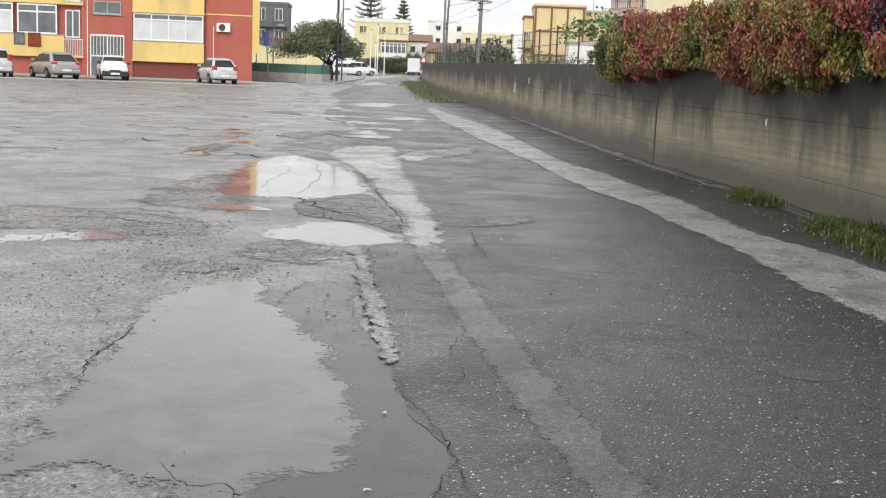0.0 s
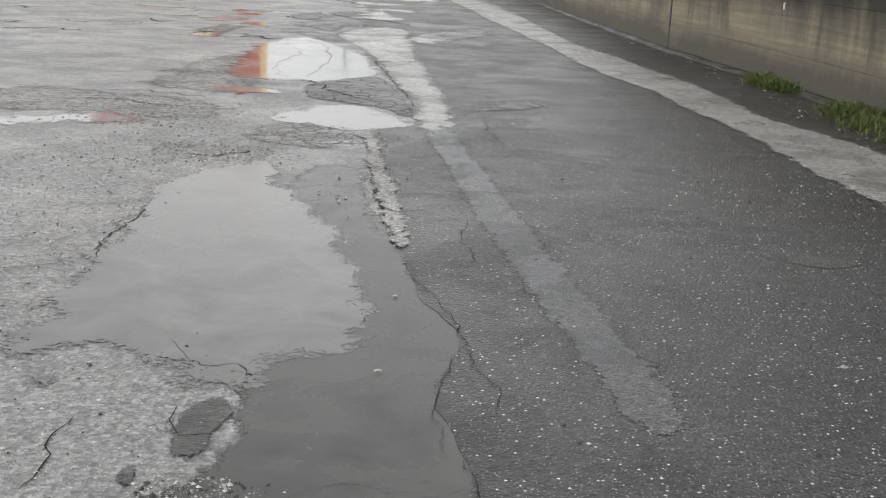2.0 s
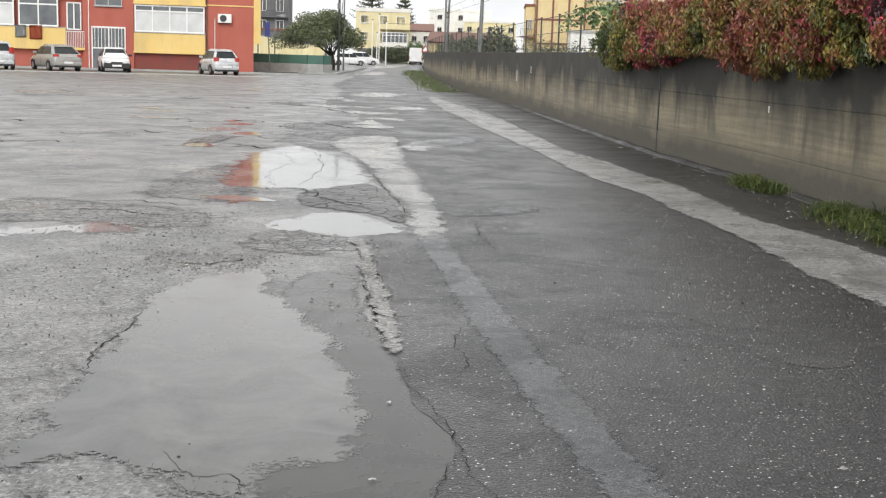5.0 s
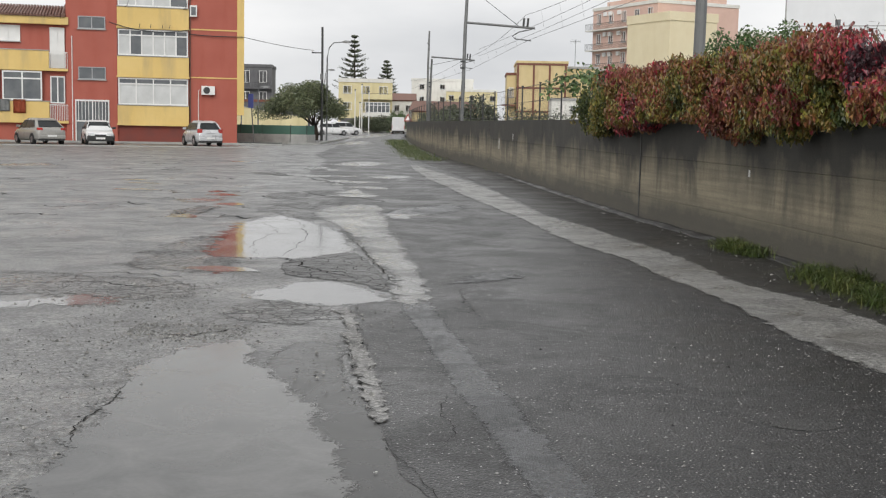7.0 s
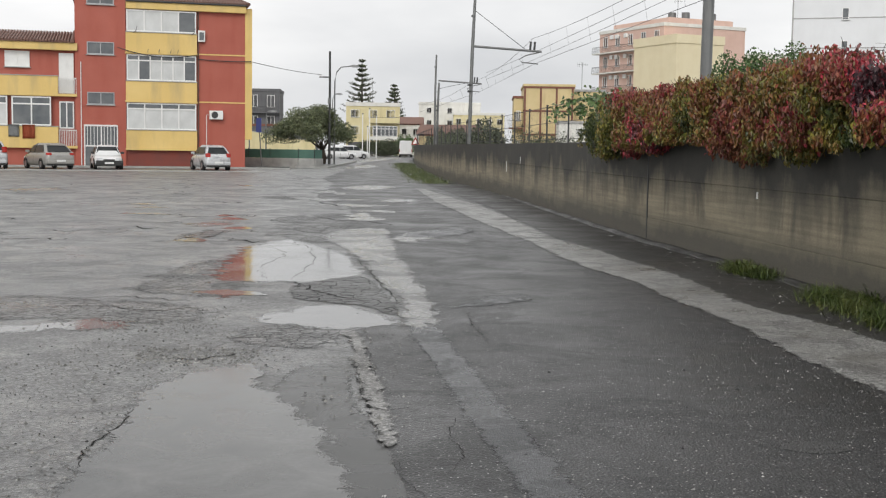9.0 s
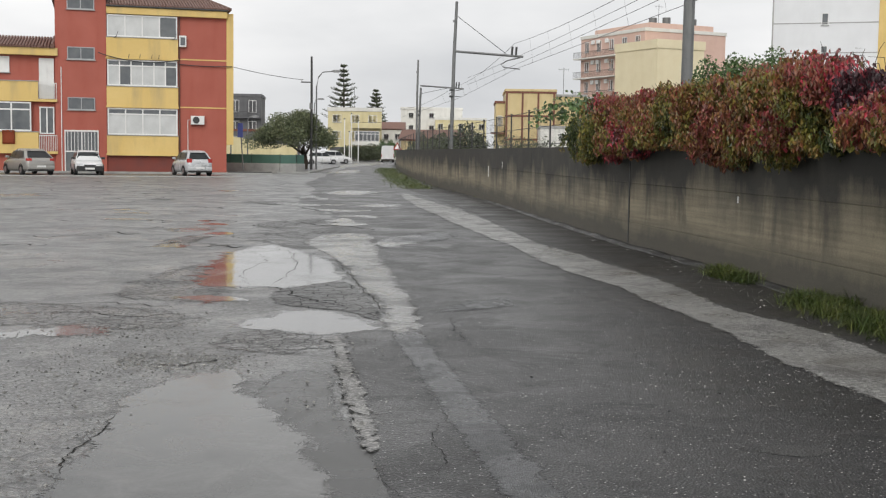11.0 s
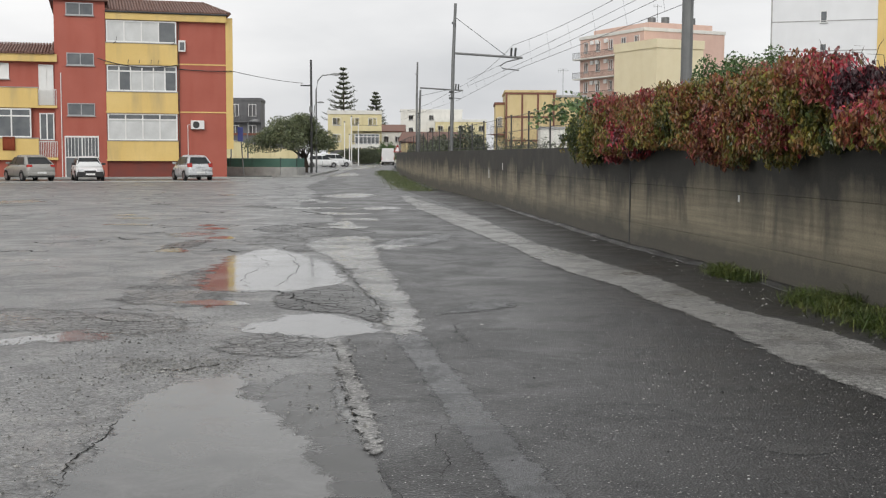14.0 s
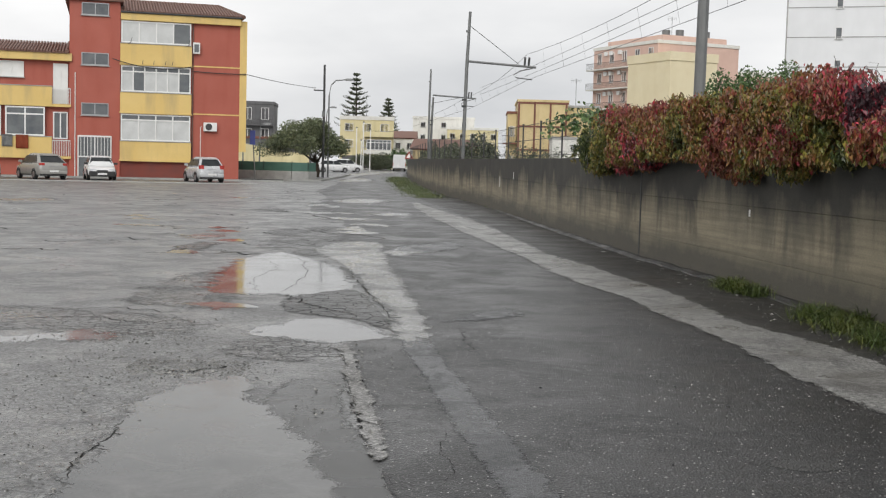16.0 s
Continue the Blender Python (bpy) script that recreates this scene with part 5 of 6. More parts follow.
        part("head_lamp", box(h - 0.20, h - 0.015, s * w * 0.46, s * w * 0.85, belt * 0.60, belt * 0.76, 0.03), LAMP_CLEAR, c, "clear head lamp")
        part("door_seam", box(-0.02, 0.0, s * (w + 0.001), s * (w + 0.004), 0.3, belt - 0.18), BLACK, c)
        part("door_seam", box(h * 0.46, h * 0.46 + 0.02, s * (w + 0.001), s * (w + 0.004), 0.5, belt - 0.18), BLACK, c)
        part("door_handle", box(0.06, 0.2, s * w * 0.985, s * (w + 0.02), belt - 0.16, belt - 0.13, 0.006), lower or paint, c)
    part("bumper", box(-h - 0.05, -h + 0.2, -w * 0.88, w * 0.88, 0.32, 0.54, 0.06), paint, c)
    part("bumper_skirt", box(-h - 0.02, -h + 0.2, -w * 0.84, w * 0.84, 0.22, 0.34, 0.03), BLACK, c, "dark lower bumper")
    part("bumper", box(h - 0.22, h + 0.05, -w * 0.90, w * 0.90, 0.22, 0.54 if lower else 0.42, 0.06), lower or paint, c)
    part("number_plate", box(-h - 0.066, -h - 0.052, -0.26, 0.26, 0.44, 0.55), WHITE, c)
    part("number_plate", box(h + 0.052, h + 0.062, -0.26, 0.26, 0.33, 0.44), WHITE, c)
    part("grille", box(h - 0.06, h + 0.01, -w * 0.40, w * 0.40, belt * 0.60, belt * 0.68, 0.01), BLACK, c)
    part("tailgate_strip", box(-h - 0.012, -h + 0.05, -w * 0.34, w * 0.34, H * 0.50, H * 0.515, 0.004), RIM, c, "bright trim strip")
    part("exhaust", tube([(-h - 0.04, w * 0.5, 0.22), (-h + 0.3, w * 0.5, 0.22)], 0.03, 8), STEEL, c)
    return c


SILVER = plain("silver_paint", (0.52, 0.53, 0.54), (0.58, 0.59, 0.60), 1, (0.22, 0.32), 0.0, 40, 0.25)
BEIGE = plain("champagne_paint", (0.32, 0.31, 0.29), (0.38, 0.37, 0.345), 1, (0.25, 0.35), 0.0, 40, 0.25)
CARWHITE = plain("white_car_paint", (0.68, 0.69, 0.69), (0.76, 0.76, 0.76), 1, (0.2, 0.3), 0.0)


def heading(x, y, deg):
    """A car at x, y whose nose points deg to the left of straight ahead."""
    return pose(x, y, 0, 0, 0, 90 + deg)


car(heading(-14.33, 72.6, 27), 3.65, 1.66, 1.55, SILVER, "small silver hatchback parked nose to the building")
car(heading(-20.35, 71.4, 180 + 21), 3.7, 1.64, 1.46, CARWHITE, "white hatchback with black bumpers facing the yard", BLACK)
car(heading(-23.3, 69.8, 37), 4.3, 1.78, 1.52, BEIGE, "champagne hatchback with a sloping tail parked at the building", None, 0.72, 0.0, (0.54, 0.63))
car(heading(-26.4, 68.5, 28), 4.2, 1.78, 1.62, SILVER, "silver people carrier at the end of the parked row", None, 0.2, 0.0, (0.58, 0.78))
car(heading(-12.9, 145, -72), 4.3, 1.75, 1.55, CARWHITE, "white car parked beyond the tree")
car(heading(-11.9, 153, -70), 4.2, 1.7, 1.7, CARWHITE, "white car parked beyond the tree")
car(heading(-27.5, 140, 80), 4.1, 1.7, 1.5, CARWHITE, "white car behind the green fence")
car(heading(-20.4, 146, 70), 4.1, 1.7, 1.6, CARWHITE, "white car behind the green fence")

van = thing("van", pose(-6.1, 186, 0, 0, 0, 92), "white panel van driving off with closed rear doors", "van")
bm = loft([[(x, -w, 0.35), (x, -w, 1.5), (x, -w * 0.9, z), (x, w * 0.9, z), (x, w, 1.5), (x, w, 0.35)] for x, w, z in ((-2.5, 0.95, 2.5), (-2.4, 1.0, 2.56), (1.2, 1.0, 2.56), (1.9, 0.98, 2.2), (2.7, 0.95, 1.3))])
part("body", bm, CARWHITE, van)
for s in (-1, 1):
    part("rear_door", box(-2.53, -2.5, 0.03 if s > 0 else -0.9, 0.9 if s > 0 else -0.03, 0.5, 2.35, 0.02), CARWHITE, van)
    part("tail_lamp", box(-2.55, -2.5, s * 0.9, s * 0.98, 0.8, 1.3), LAMP_RED, van, "red tail lamp")
    for x in (-1.7, 1.8):
        part("wheel", tube([(x, s * 0.72, 0.34), (x, s * 1.0, 0.34)], 0.34, 14), RUBBER, van)
part("bumper", box(-2.62, -2.45, -0.95, 0.95, 0.3, 0.5, 0.03), BLACK, van)
part("number_plate", box(-2.56, -2.545, -0.26, 0.26, 0.75, 0.87), WHITE, van)

# ---- corner of the side street: green fence, sign, pole, lamp, tree ----
lot_wall = thing("low_wall", None, "low stained concrete wall topped with green netting", "wall")
ring = [(-15.6, 85.2), (-12.4, 84.4), (-10.3, 83.7), (-9.2, 83.9), (-8.75, 84.8)]
pts = [Vector((x, y, 0)) for x, y in ring]
GREENNET = plain("green_netting", (0.05, 0.125, 0.10), (0.075, 0.165, 0.13), 2, (0.5, 0.7), 0.1)
for a, b in zip(pts, pts[1:]):
    d = (b - a).normalized()
    o = Vector((-d.y, d.x, 0)) * 0.1
    part("wall_panel", loft([[(p + o).to_tuple(), (p - o).to_tuple(), (p - o + Vector((0, 0, 0.68))).to_tuple(), (p + o + Vector((0, 0, 0.68))).to_tuple()] for p in (a, b)]), KERB, lot_wall)
    e = o * 0.2
    part("netting", loft([[(p + e + Vector((0, 0, 0.684))).to_tuple(), (p - e + Vector((0, 0, 0.684))).to_tuple(), (p - e + Vector((0, 0, 1.30))).to_tuple(), (p + e + Vector((0, 0, 1.30))).to_tuple()] for p in (a, b)]), GREENNET, lot_wall, "green netting")
    n = max(1, int((b - a).length / 1.6))
    for k in range(n + 1):
        p = a.lerp(b, k / n)
        part("stake", tube([(p.x, p.y, 0.55), (p.x, p.y, 1.36)], 0.03, 6), IRON, lot_wall)
side_kerb = thing("kerb", None, "grey stone kerb at the side street corner", "kerb", kind="structure")
for a, b in (((-10.4, 82.7), (-8.3, 83.6)), ((-8.3, 83.6), (-8.5, 103)), ((-8.5, 103), (-8.8, 118))):
    a, b = Vector((*a, 0)), Vector((*b, 0))
    n = max(1, int((b - a).length / 1.0))
    d = (b - a).normalized()
    o = Vector((-d.y, d.x, 0)) * 0.1
    for k in range(n):
        p, q = a.lerp(b, k / n), a.lerp(b, (k + 0.985) / n)
        part("kerb_stone", loft([[(r + o).to_tuple(), (r - o).to_tuple(), (r - o + Vector((0, 0, 0.14))).to_tuple(), (r + o + Vector((0, 0, 0.14))).to_tuple()] for r in (p, q)]), KERB, side_kerb)

dark_kerb = thing("kerb", pose(-13.0, 78.2, 0, 0, 0, 18), "low black-painted kerb beside the road sign", "kerb", kind="structure")
for k in range(3):
    part("kerb_stone", box(k * 0.95, k * 0.95 + 0.94, 0, 0.3, -0.03, 0.16, 0.015), BLACK, dark_kerb)
BLUE = plain("sign_blue", (0.035, 0.05, 0.25), (0.05, 0.07, 0.30), 2, (0.3, 0.4), 0.0)
sign = thing("street_sign", pose(-12.5, 80.6, 0, 0, 0, 8), "blue rectangular road sign on a thin grey pole", "sign")
part("post", tube([(0.1, 0, 0), (-0.14, 0, 3.5)], 0.04, 8), STEEL, sign)
part("plate", box(-0.30, 0.06, -0.06, -0.03, 2.45, 3.4, 0.01), BLUE, sign, "blue sign plate")
part("plate_back", box(-0.28, 0.04, -0.03, -0.02, 2.47, 3.38), STEEL, sign)

pole = thing("utility_pole", pose(-10.0, 103, 0), "dark timber utility pole at the corner", "pole")
part("shaft", tube([(0, 0, 0), (0.02, 0, 5), (0, 0, 9.7)], [0.12, 0.105, 0.09], 10), IRON, pole)
part("crossarm", box(-0.9, 0.1, -0.05, 0.05, 7.45, 7.55), IRON, pole)
part("insulator", tube([(-0.85, 0, 7.55), (-0.85, 0, 7.75)], 0.05, 6), WHITE, pole)
part("junction_box", box(-0.14, 0.14, -0.28, -0.13, 5.2, 5.7, 0.02), STEEL, pole)


def street_lamp(m, h, reach, label):
    o = thing("street_lamp", m, label, "street lamp", "street lamps")
    pts = [(0, 0, 0), (0, 0, h * 0.55), (0, 0, h * 0.84), (reach * 0.12, 0, h * 0.94), (reach * 0.4, 0, h * 0.99), (reach, 0, h)]
    part("pole", tube(pts, [0.08, 0.07, 0.06, 0.05, 0.05, 0.045], 8), STEEL, o)
    part("lamp_head", loft([[(reach + x, -w, h - 0.06), (reach + x, w, h - 0.06), (reach + x, w * 0.6, h + t), (reach + x, -w * 0.6, h + t)] for x, w, t in ((-0.1, 0.05, 0.04), (0.2, 0.16, 0.13), (0.55, 0.15, 0.12), (0.75, 0.05, 0.03))]), STEEL, o)
    part("lens", box(reach + 0.12, reach + 0.6, -0.11, 0.11, h - 0.1, h - 0.062, 0.02), LAMP_CLEAR, o)
    return o


street_lamp(pose(-9.62, 103.6, 0), 8.5, 1.35, "tall grey street lamp with a curved arm")
street_lamp(pose(-14.2, 150, 0), 8.1, 0.5, "grey street lamp behind the tree")
street_lamp(pose(-18.2, 121, 0), 5.0, 0.4, "short grey street lamp behind the fence")
street_lamp(pose(-19.9, 121, 0), 3.4, -0.6, "short grey street lamp behind the fence")
for x, h in ((-11.9, 6.2), (-10.9, 7.0), (-9.9, 6.0), (-11.2, 4.4)):
    o = thing("flag_pole", pose(x, 172, 0), "slim white pole beyond the tree", "pole", "white poles")
    part("shaft", tube([(0, 0, 0), (0, 0, h)], 0.07, 8), WHITE, o)
    part("cap", tube([(0, 0, h), (0, 0, h + 0.15)], 0.13, 8), STEEL, o)


def tree(m, h, spread, trunk_h, label, leaf, n, seed, size=0.22, flat=0.5, lean=0.0):
    r = np.random.default_rng(seed)
    t = thing("tree", m, label, "tree")
    bm = tube([(0, 0, 0), (0.1, 0.05, trunk_h * 0.5), (0, 0, trunk_h)], [0.3, 0.24, 0.2], 9)
    cs, ss = [], []
    for k in range(30):
        a, u = k * 2.4 + r.normal() * 0.3, math.sqrt((k + 0.5) / 30) * r.uniform(0.75, 1.02)
        end = np.array([math.cos(a) * spread * u + lean * (0.5 + u), math.sin(a) * spread * u, trunk_h + (h - trunk_h) * (0.22 + (flat + 0.12) * (1 - u ** 2)) + r.normal() * 0.26])
        if k % 2 == 0:
            tube([(0, 0, trunk_h * 0.95), tuple(end * np.array([0.5, 0.5, 1]) - np.array([0, 0, 0.25 * (end[2] - trunk_h)])), tuple(end)], [0.07, 0.045, 0.02], 5, bm)
        m2 = int(n / 30 * r.uniform(0.6, 1.4))
        q = r.normal(size=(m2, 3))
        q /= np.linalg.norm(q, axis=1)[:, None]
        q *= (r.random(m2) ** 0.4)[:, None]
        rad = (h - trunk_h) * 0.25 * r.uniform(0.6, 1.35)
        cs.append(end + q * np.array([rad * 1.25, rad * 1.25, rad * 0.85]))
        ss.append(r.uniform(0.6, 1.3, m2) * size)
    part("trunk", bm, BARK, t, "", True)
    leaf_cloud("crown", np.concatenate(cs), np.concatenate(ss), leaf, t, seed, 0.2, kind="stuff")
    return t


STREETLEAF = leafy("street_tree_leaf", [(0.3, (0.12, 0.15, 0.075)), (0.55, (0.19, 0.22, 0.11)), (0.8, (0.26, 0.27, 0.15))], 0.9)
tree(pose(-10.75, 104.6, 0), 4.7, 3.9, 1.2, "broad airy dark-leaved street tree beside the utility pole", STREETLEAF, 24000, 3, 0.15, 0.5, -0.9)


def norfolk_pine(m, h, label, seed):
    r = np.random.default_rng(seed)
    t = thing("norfolk_pine", m, label, "tree", "norfolk pines")
    bm = tube([(0, 0, 0), (0.1, 0, h * 0.5), (0, 0, h)], [0.35, 0.25, 0.05], 8)
    cs, ss = [], []
    z = h * 0.42
    while z < h * 0.98:
        reach = (h - z) * 0.36 + 0.35
        for k in range(7):
            a = k * math.tau / 7 + z + r.normal() * 0.15
            ln = reach * r.uniform(0.6, 1.15)
            e = np.array([math.cos(a) * ln, math.sin(a) * ln, z + 0.2 * ln])
            mid = np.array([math.cos(a) * ln * 0.5, math.sin(a) * ln * 0.5, z - 0.03 * ln])
            tube([(0, 0, z), tuple(mid), tuple(e)], [0.06, 0.05, 0.02], 4, bm)
            for u in np.linspace(0.2, 1.0, 10):
                base = np.array([0, 0, z]) * (1 - u) ** 2 + 2 * u * (1 - u) * mid + u * u * e
                cs.append(base + r.normal(size=(8, 3)) * np.array([0.16, 0.16, 0.10]) + np.array([0, 0, 0.12 * u * u]))
                ss.append(r.uniform(0.14, 0.32, 8))
        z += h * r.uniform(0.042, 0.056)
    part("trunk", bm, BARK, t, "", True)
    leaf_cloud("needles", np.concatenate(cs), np.concatenate(ss), DARKGREEN, t, seed, 0.0, kind="stuff")


norfolk_pine(pose(-18.4, 262, 0), 20.6, "tall tiered norfolk pine against the sky", 5)
norfolk_pine(pose(-11.7, 272, 0), 15.8, "smaller norfolk pine behind the houses", 6)


def shrub(name, m, size, leaf, label, n, seed, leafsize=0.2, category="shrub"):
    r = np.random.default_rng(seed)
    t = thing(name, m, label, category)
    bm = bmesh.new()
    cs = []
    for k in range(14):
        c = np.array([r.uniform(-1, 1) * size[0], r.uniform(-1, 1) * size[1], size[2] * r.uniform(0.3, 0.85)])
        tube([(c[0] * 0.4, c[1] * 0.4, 0), tuple(c)], [0.06, 0.02], 4, bm)
        q = r.normal(size=(n // 14, 3))
        q *= (r.random(n // 14) ** 0.4 / np.linalg.norm(q, axis=1))[:, None]
        p = c + q * np.array([size[0] * 0.45, size[1] * 0.5, size[2] * 0.32])
        cs.append(p)
    part("stems", bm, BARK, t)
    cs = np.concatenate(cs)
    cs[:, 2] = np.maximum(cs[:, 2], 0.05)
    leaf_cloud("leaves", cs, r.uniform(0.6, 1.3, len(cs)) * leafsize, leaf, t, seed, 0.1, kind="stuff")


# Green masses behind the wall and round the far street.
shrub("shrub", pose(1.9, 64, 0), (1.1, 2.0, 3.0), DARKGREEN, "dark shrub behind the wall", 9000, 21, 0.11)
shrub("shrub", pose(1.0, 76, 0), (1.0, 3.0, 2.7), DARKGREEN, "dark shrub behind the wall", 8000, 22, 0.12)
shrub("shrub", pose(-0.2, 104, 0), (1.2, 6.0, 2.9), DARKGREEN, "dark shrub behind the far wall", 7000, 23, 0.14)
shrub("shrub", pose(7.3, 78, 0), (2.5, 1.5, 2.9), DARKGREEN, "low dark shrub by the railway", 5000, 24, 0.12)
shrub("tree", pose(14.5, 58, 0), (1.9, 2.0, 5.75), GREEN, "green tree behind the creeper wall", 26000, 25, 0.14, "tree")
shrub("tree", pose(17.0, 60, 0), (2.0, 2.0, 6.3), GREEN, "green tree behind the creeper wall", 24000, 26, 0.14, "tree")
shrub("hedge", pose(-11.0, 196, 0), (4.5, 2.0, 2.6), DARKGREEN, "dark hedge in front of the yellow house", 9000, 27, 0.2, "hedge")
shrub("hedge", pose(-7.0, 205, 0), (1.6, 2.0, 3.4), GREEN, "pale green bush by the far street", 4000, 28, 0.2, "hedge")

# ---- railway masts and wires ----
def mast(m, h, arm, r, label):
    o = thing("catenary_mast", m, label, "mast", "railway masts")
    part("shaft", tube([(0, 0, 0), (0, 0, h * 0.7), (0.05, 0, h)], [r, r * 0.9, r * 0.72], 12), STEEL, o)
    part("collar", tube([(0, 0, h * 0.89), (0, 0, h * 0.90)], r * 1.15, 12), STEEL, o)
    if arm:
        part("arm", tube([(0, 0, 6.35), (arm, 0, 6.2)], 0.055, 8), STEEL, o)
        part("steady_arm", tube([(arm - 0.15, 0, 6.15), (arm - 0.75, 0, 6.0), (arm - 1.05, 0, 5.8), (arm - 0.9, 0, 5.68), (arm - 0.15, 0, 5.62)], 0.03, 6), STEEL, o)
        part("stay", tube([(0, 0, 8.0 * h / 8.6), (arm - 0.8, 0, 6.3)], 0.014, 5), WIRE, o)
        for x in (arm - 0.55, arm - 0.36):
            part("insulator", tube([(x, 0, 6.2), (x + 0.03, 0, 6.65)], 0.05, 8), IRON, o)
        for z in ((4.2, 4.5) if r < 0.1 else ()):
            part("clamp", tube([(-0.05, 0, z), (-0.05, 0, z + 0.08)], r * 1.3, 10), IRON, o)
    return o


mast(pose(1.12, 56, 0, 0, 1.0, 0), 8.65, 3.25, 0.092, "grey railway mast with a long horizontal arm")
mast(pose(-0.58, 85, 0, 0, 0.6, 0), 6.2, 3.1, 0.095, "grey railway mast further along the line")
mast(pose(-0.72, 84.2, 0), 8.1, 0, 0.085, "slim dark pole beside the railway mast")
mast(pose(4.66, 21.5, 0, 0, 0.4, 0), 9.5, 3.2, 0.108, "thick grey railway mast behind the creeper")


def wire(name, a, b, sag, r, label, drops=0, low=None):
    o = thing(name, None, label, "wire")
    a, b = Vector(a), Vector(b)
    pts = [a.lerp(b, k / 16) - Vector((0, 0, sag * 4 * (k / 16) * (1 - k / 16))) for k in range(17)]
    part("cable", tube(pts, r, 5), WIRE, o)
    if low:
        c, d = Vector(low[0]), Vector(low[1])
        part("contact_wire", tube([c, d], r, 5), WIRE, o)
        for k in range(1, drops):
            u = k / drops
            p = a.lerp(b, u) - Vector((0, 0, sag * 4 * u * (1 - u)))
            part("dropper", tube([p, c.lerp(d, u)], r * 0.4, 4), WIRE, o)


wire("overhead_line", (4.05, 56, 6.75), (7.55, 21.5, 6.95), 0.35, 0.009, "railway contact line hung between masts", 9, ((4.2, 56, 5.6), (7.75, 21.5, 5.55)))
wire("overhead_line", (7.55, 21.5, 6.95), (9.5, -12, 6.95), 0.35, 0.009, "railway contact line towards the station", 9, ((7.75, 21.5, 5.55), (9.7, -12, 5.55)))
wire("overhead_line", (1.95, 85, 6.3), (4.05, 56, 6.75), 0.3, 0.009, "railway contact line hung between far masts", 7, ((2.25, 85, 5.5), (4.2, 56, 5.6)))
wire("overhead_line", (2.86, 85, 6.95), (8.0, 21.5, 6.55), 0.15, 0.009, "thin feeder wire above the further track")
wire("overhead_line", (2.87, 85, 6.48), (8.06, 21.5, 6.3), 0.12, 0.009, "thin feeder wire beside the contact line")
wire("overhead_line", (-3.0, 130, 6.3), (1.95, 85, 6.3), 0.4, 0.011, "railway contact line far along the track", 6, ((-2.8, 130, 5.4), (2.25, 85, 5.5)))
wire("house_cable", tuple(house.matrix_basis @ Vector((0.6, -0.15, 6.95))), (-10.7, 103, 7.7), 0.1, 0.022, "black service cable to the corner pole")
wire("house_cable", tuple(house.matrix_basis @ Vector((-2.9, -0.1, 7.0))), tuple(house.matrix_basis @ Vector((0.6, -0.15, 6.95))), 0.05, 0.03, "black service cable along the red wall")
wire("house_cable", tuple(house.matrix_basis @ Vector((-8.0, -0.4, 7.55))), tuple(house.matrix_basis @ Vector((-2.9, -0.4, 7.25))), 0.35, 0.03, "black service cable sagging across the balcony")


# ---- far houses ----
def block(name, m, w, d, floors, storey, wall_mat, label, cols=0, trim=None, win=(1.0, 1.3), balcony=None, roof_mat=None, base=0.0, parapet=0.5, frame=None):
    """A far house in front view: local x to the right, y away, front at y = 0."""
    o = thing(name, m, label, "building")
    h = base + floors * storey
    part("wall", box(0, w, 0, d, 0, h), wall_mat, o)
    part("parapet", box(-0.12, w + 0.12, -0.12, d + 0.12, h, h + parapet, 0.03), trim or wall_mat, o)
    if roof_mat:
        part("roof", loft([[(-0.4, -0.4, h + parapet), (-0.4, d + 0.4, h + parapet), (-0.4, d / 2, h + parapet + d * 0.16)], [(w + 0.4, -0.4, h + parapet), (w + 0.4, d + 0.4, h + parapet), (w + 0.4, d / 2, h + parapet + d * 0.16)]]), roof_mat, o)
    for f in range(floors):
        z = base + f * storey
        if frame:
            part("beam", box(-0.08, w + 0.08, -0.08, 0.0, z + storey - 0.24, z + storey - 0.02), frame, o)
        for k in range(cols):
            x = (k + 0.5) * w / cols - win[0] / 2
            window(o, x, x + win[0], z + 0.95, z + 0.95 + win[1], -0.05, 2, 0.0, (GLASS,), "far window", 0.08)
        if balcony:
            x0, x1 = balcony
            b = part("balcony", box(x0, x1, -1.1, 0.0, z - 0.1, z + 0.08), trim or wall_mat, o)
            part("railing", box(x0, x1, -1.1, -1.06, z + 0.95, z + 1.0), IRON, b)
            n = int((x1 - x0) / 0.25)
            bm = bmesh.new()
            for k in range(n + 1):
                x = x0 + (x1 - x0 - 0.03) * k / n
                box(x, x + 0.03, -1.1, -1.07, z + 0.08, z + 0.95, bm=bm)
            part("railing_infill", bm, IRON, b, kind="stuff")
    if frame:
        for k in range(4):
            x = k * (w - 0.35) / 3
            part("pier", box(x, x + 0.24, -0.1, 0.0, 0, h), frame, o)
    return o


WHITEWALL = streaked("white_render", (0.70, 0.71, 0.72), (0.76, 0.77, 0.78), (0.6, 0.6, 0.6), 0.15)
STUCCO = streaked("light_cream_render", (0.72, 0.63, 0.42), (0.77, 0.69, 0.48), (0.6, 0.52, 0.36), 0.12)
CREAM = streaked("cream_plaster", (0.62, 0.54, 0.30), (0.72, 0.64, 0.38), (0.4, 0.34, 0.2), 0.4)
PALE = streaked("pale_plaster", (0.66, 0.65, 0.60), (0.76, 0.75, 0.70), (0.45, 0.44, 0.4), 0.4)
OCHRE = streaked("ochre_plaster", (0.58, 0.46, 0.23), (0.66, 0.53, 0.29), (0.35, 0.24, 0.12), 0.5)
PINK = streaked("pink_plaster", (0.62, 0.42, 0.345), (0.68, 0.48, 0.40), (0.46, 0.3, 0.25), 0.2)
BROWN = plain("brown_concrete", (0.16, 0.06, 0.04), (0.22, 0.09, 0.06), 2)
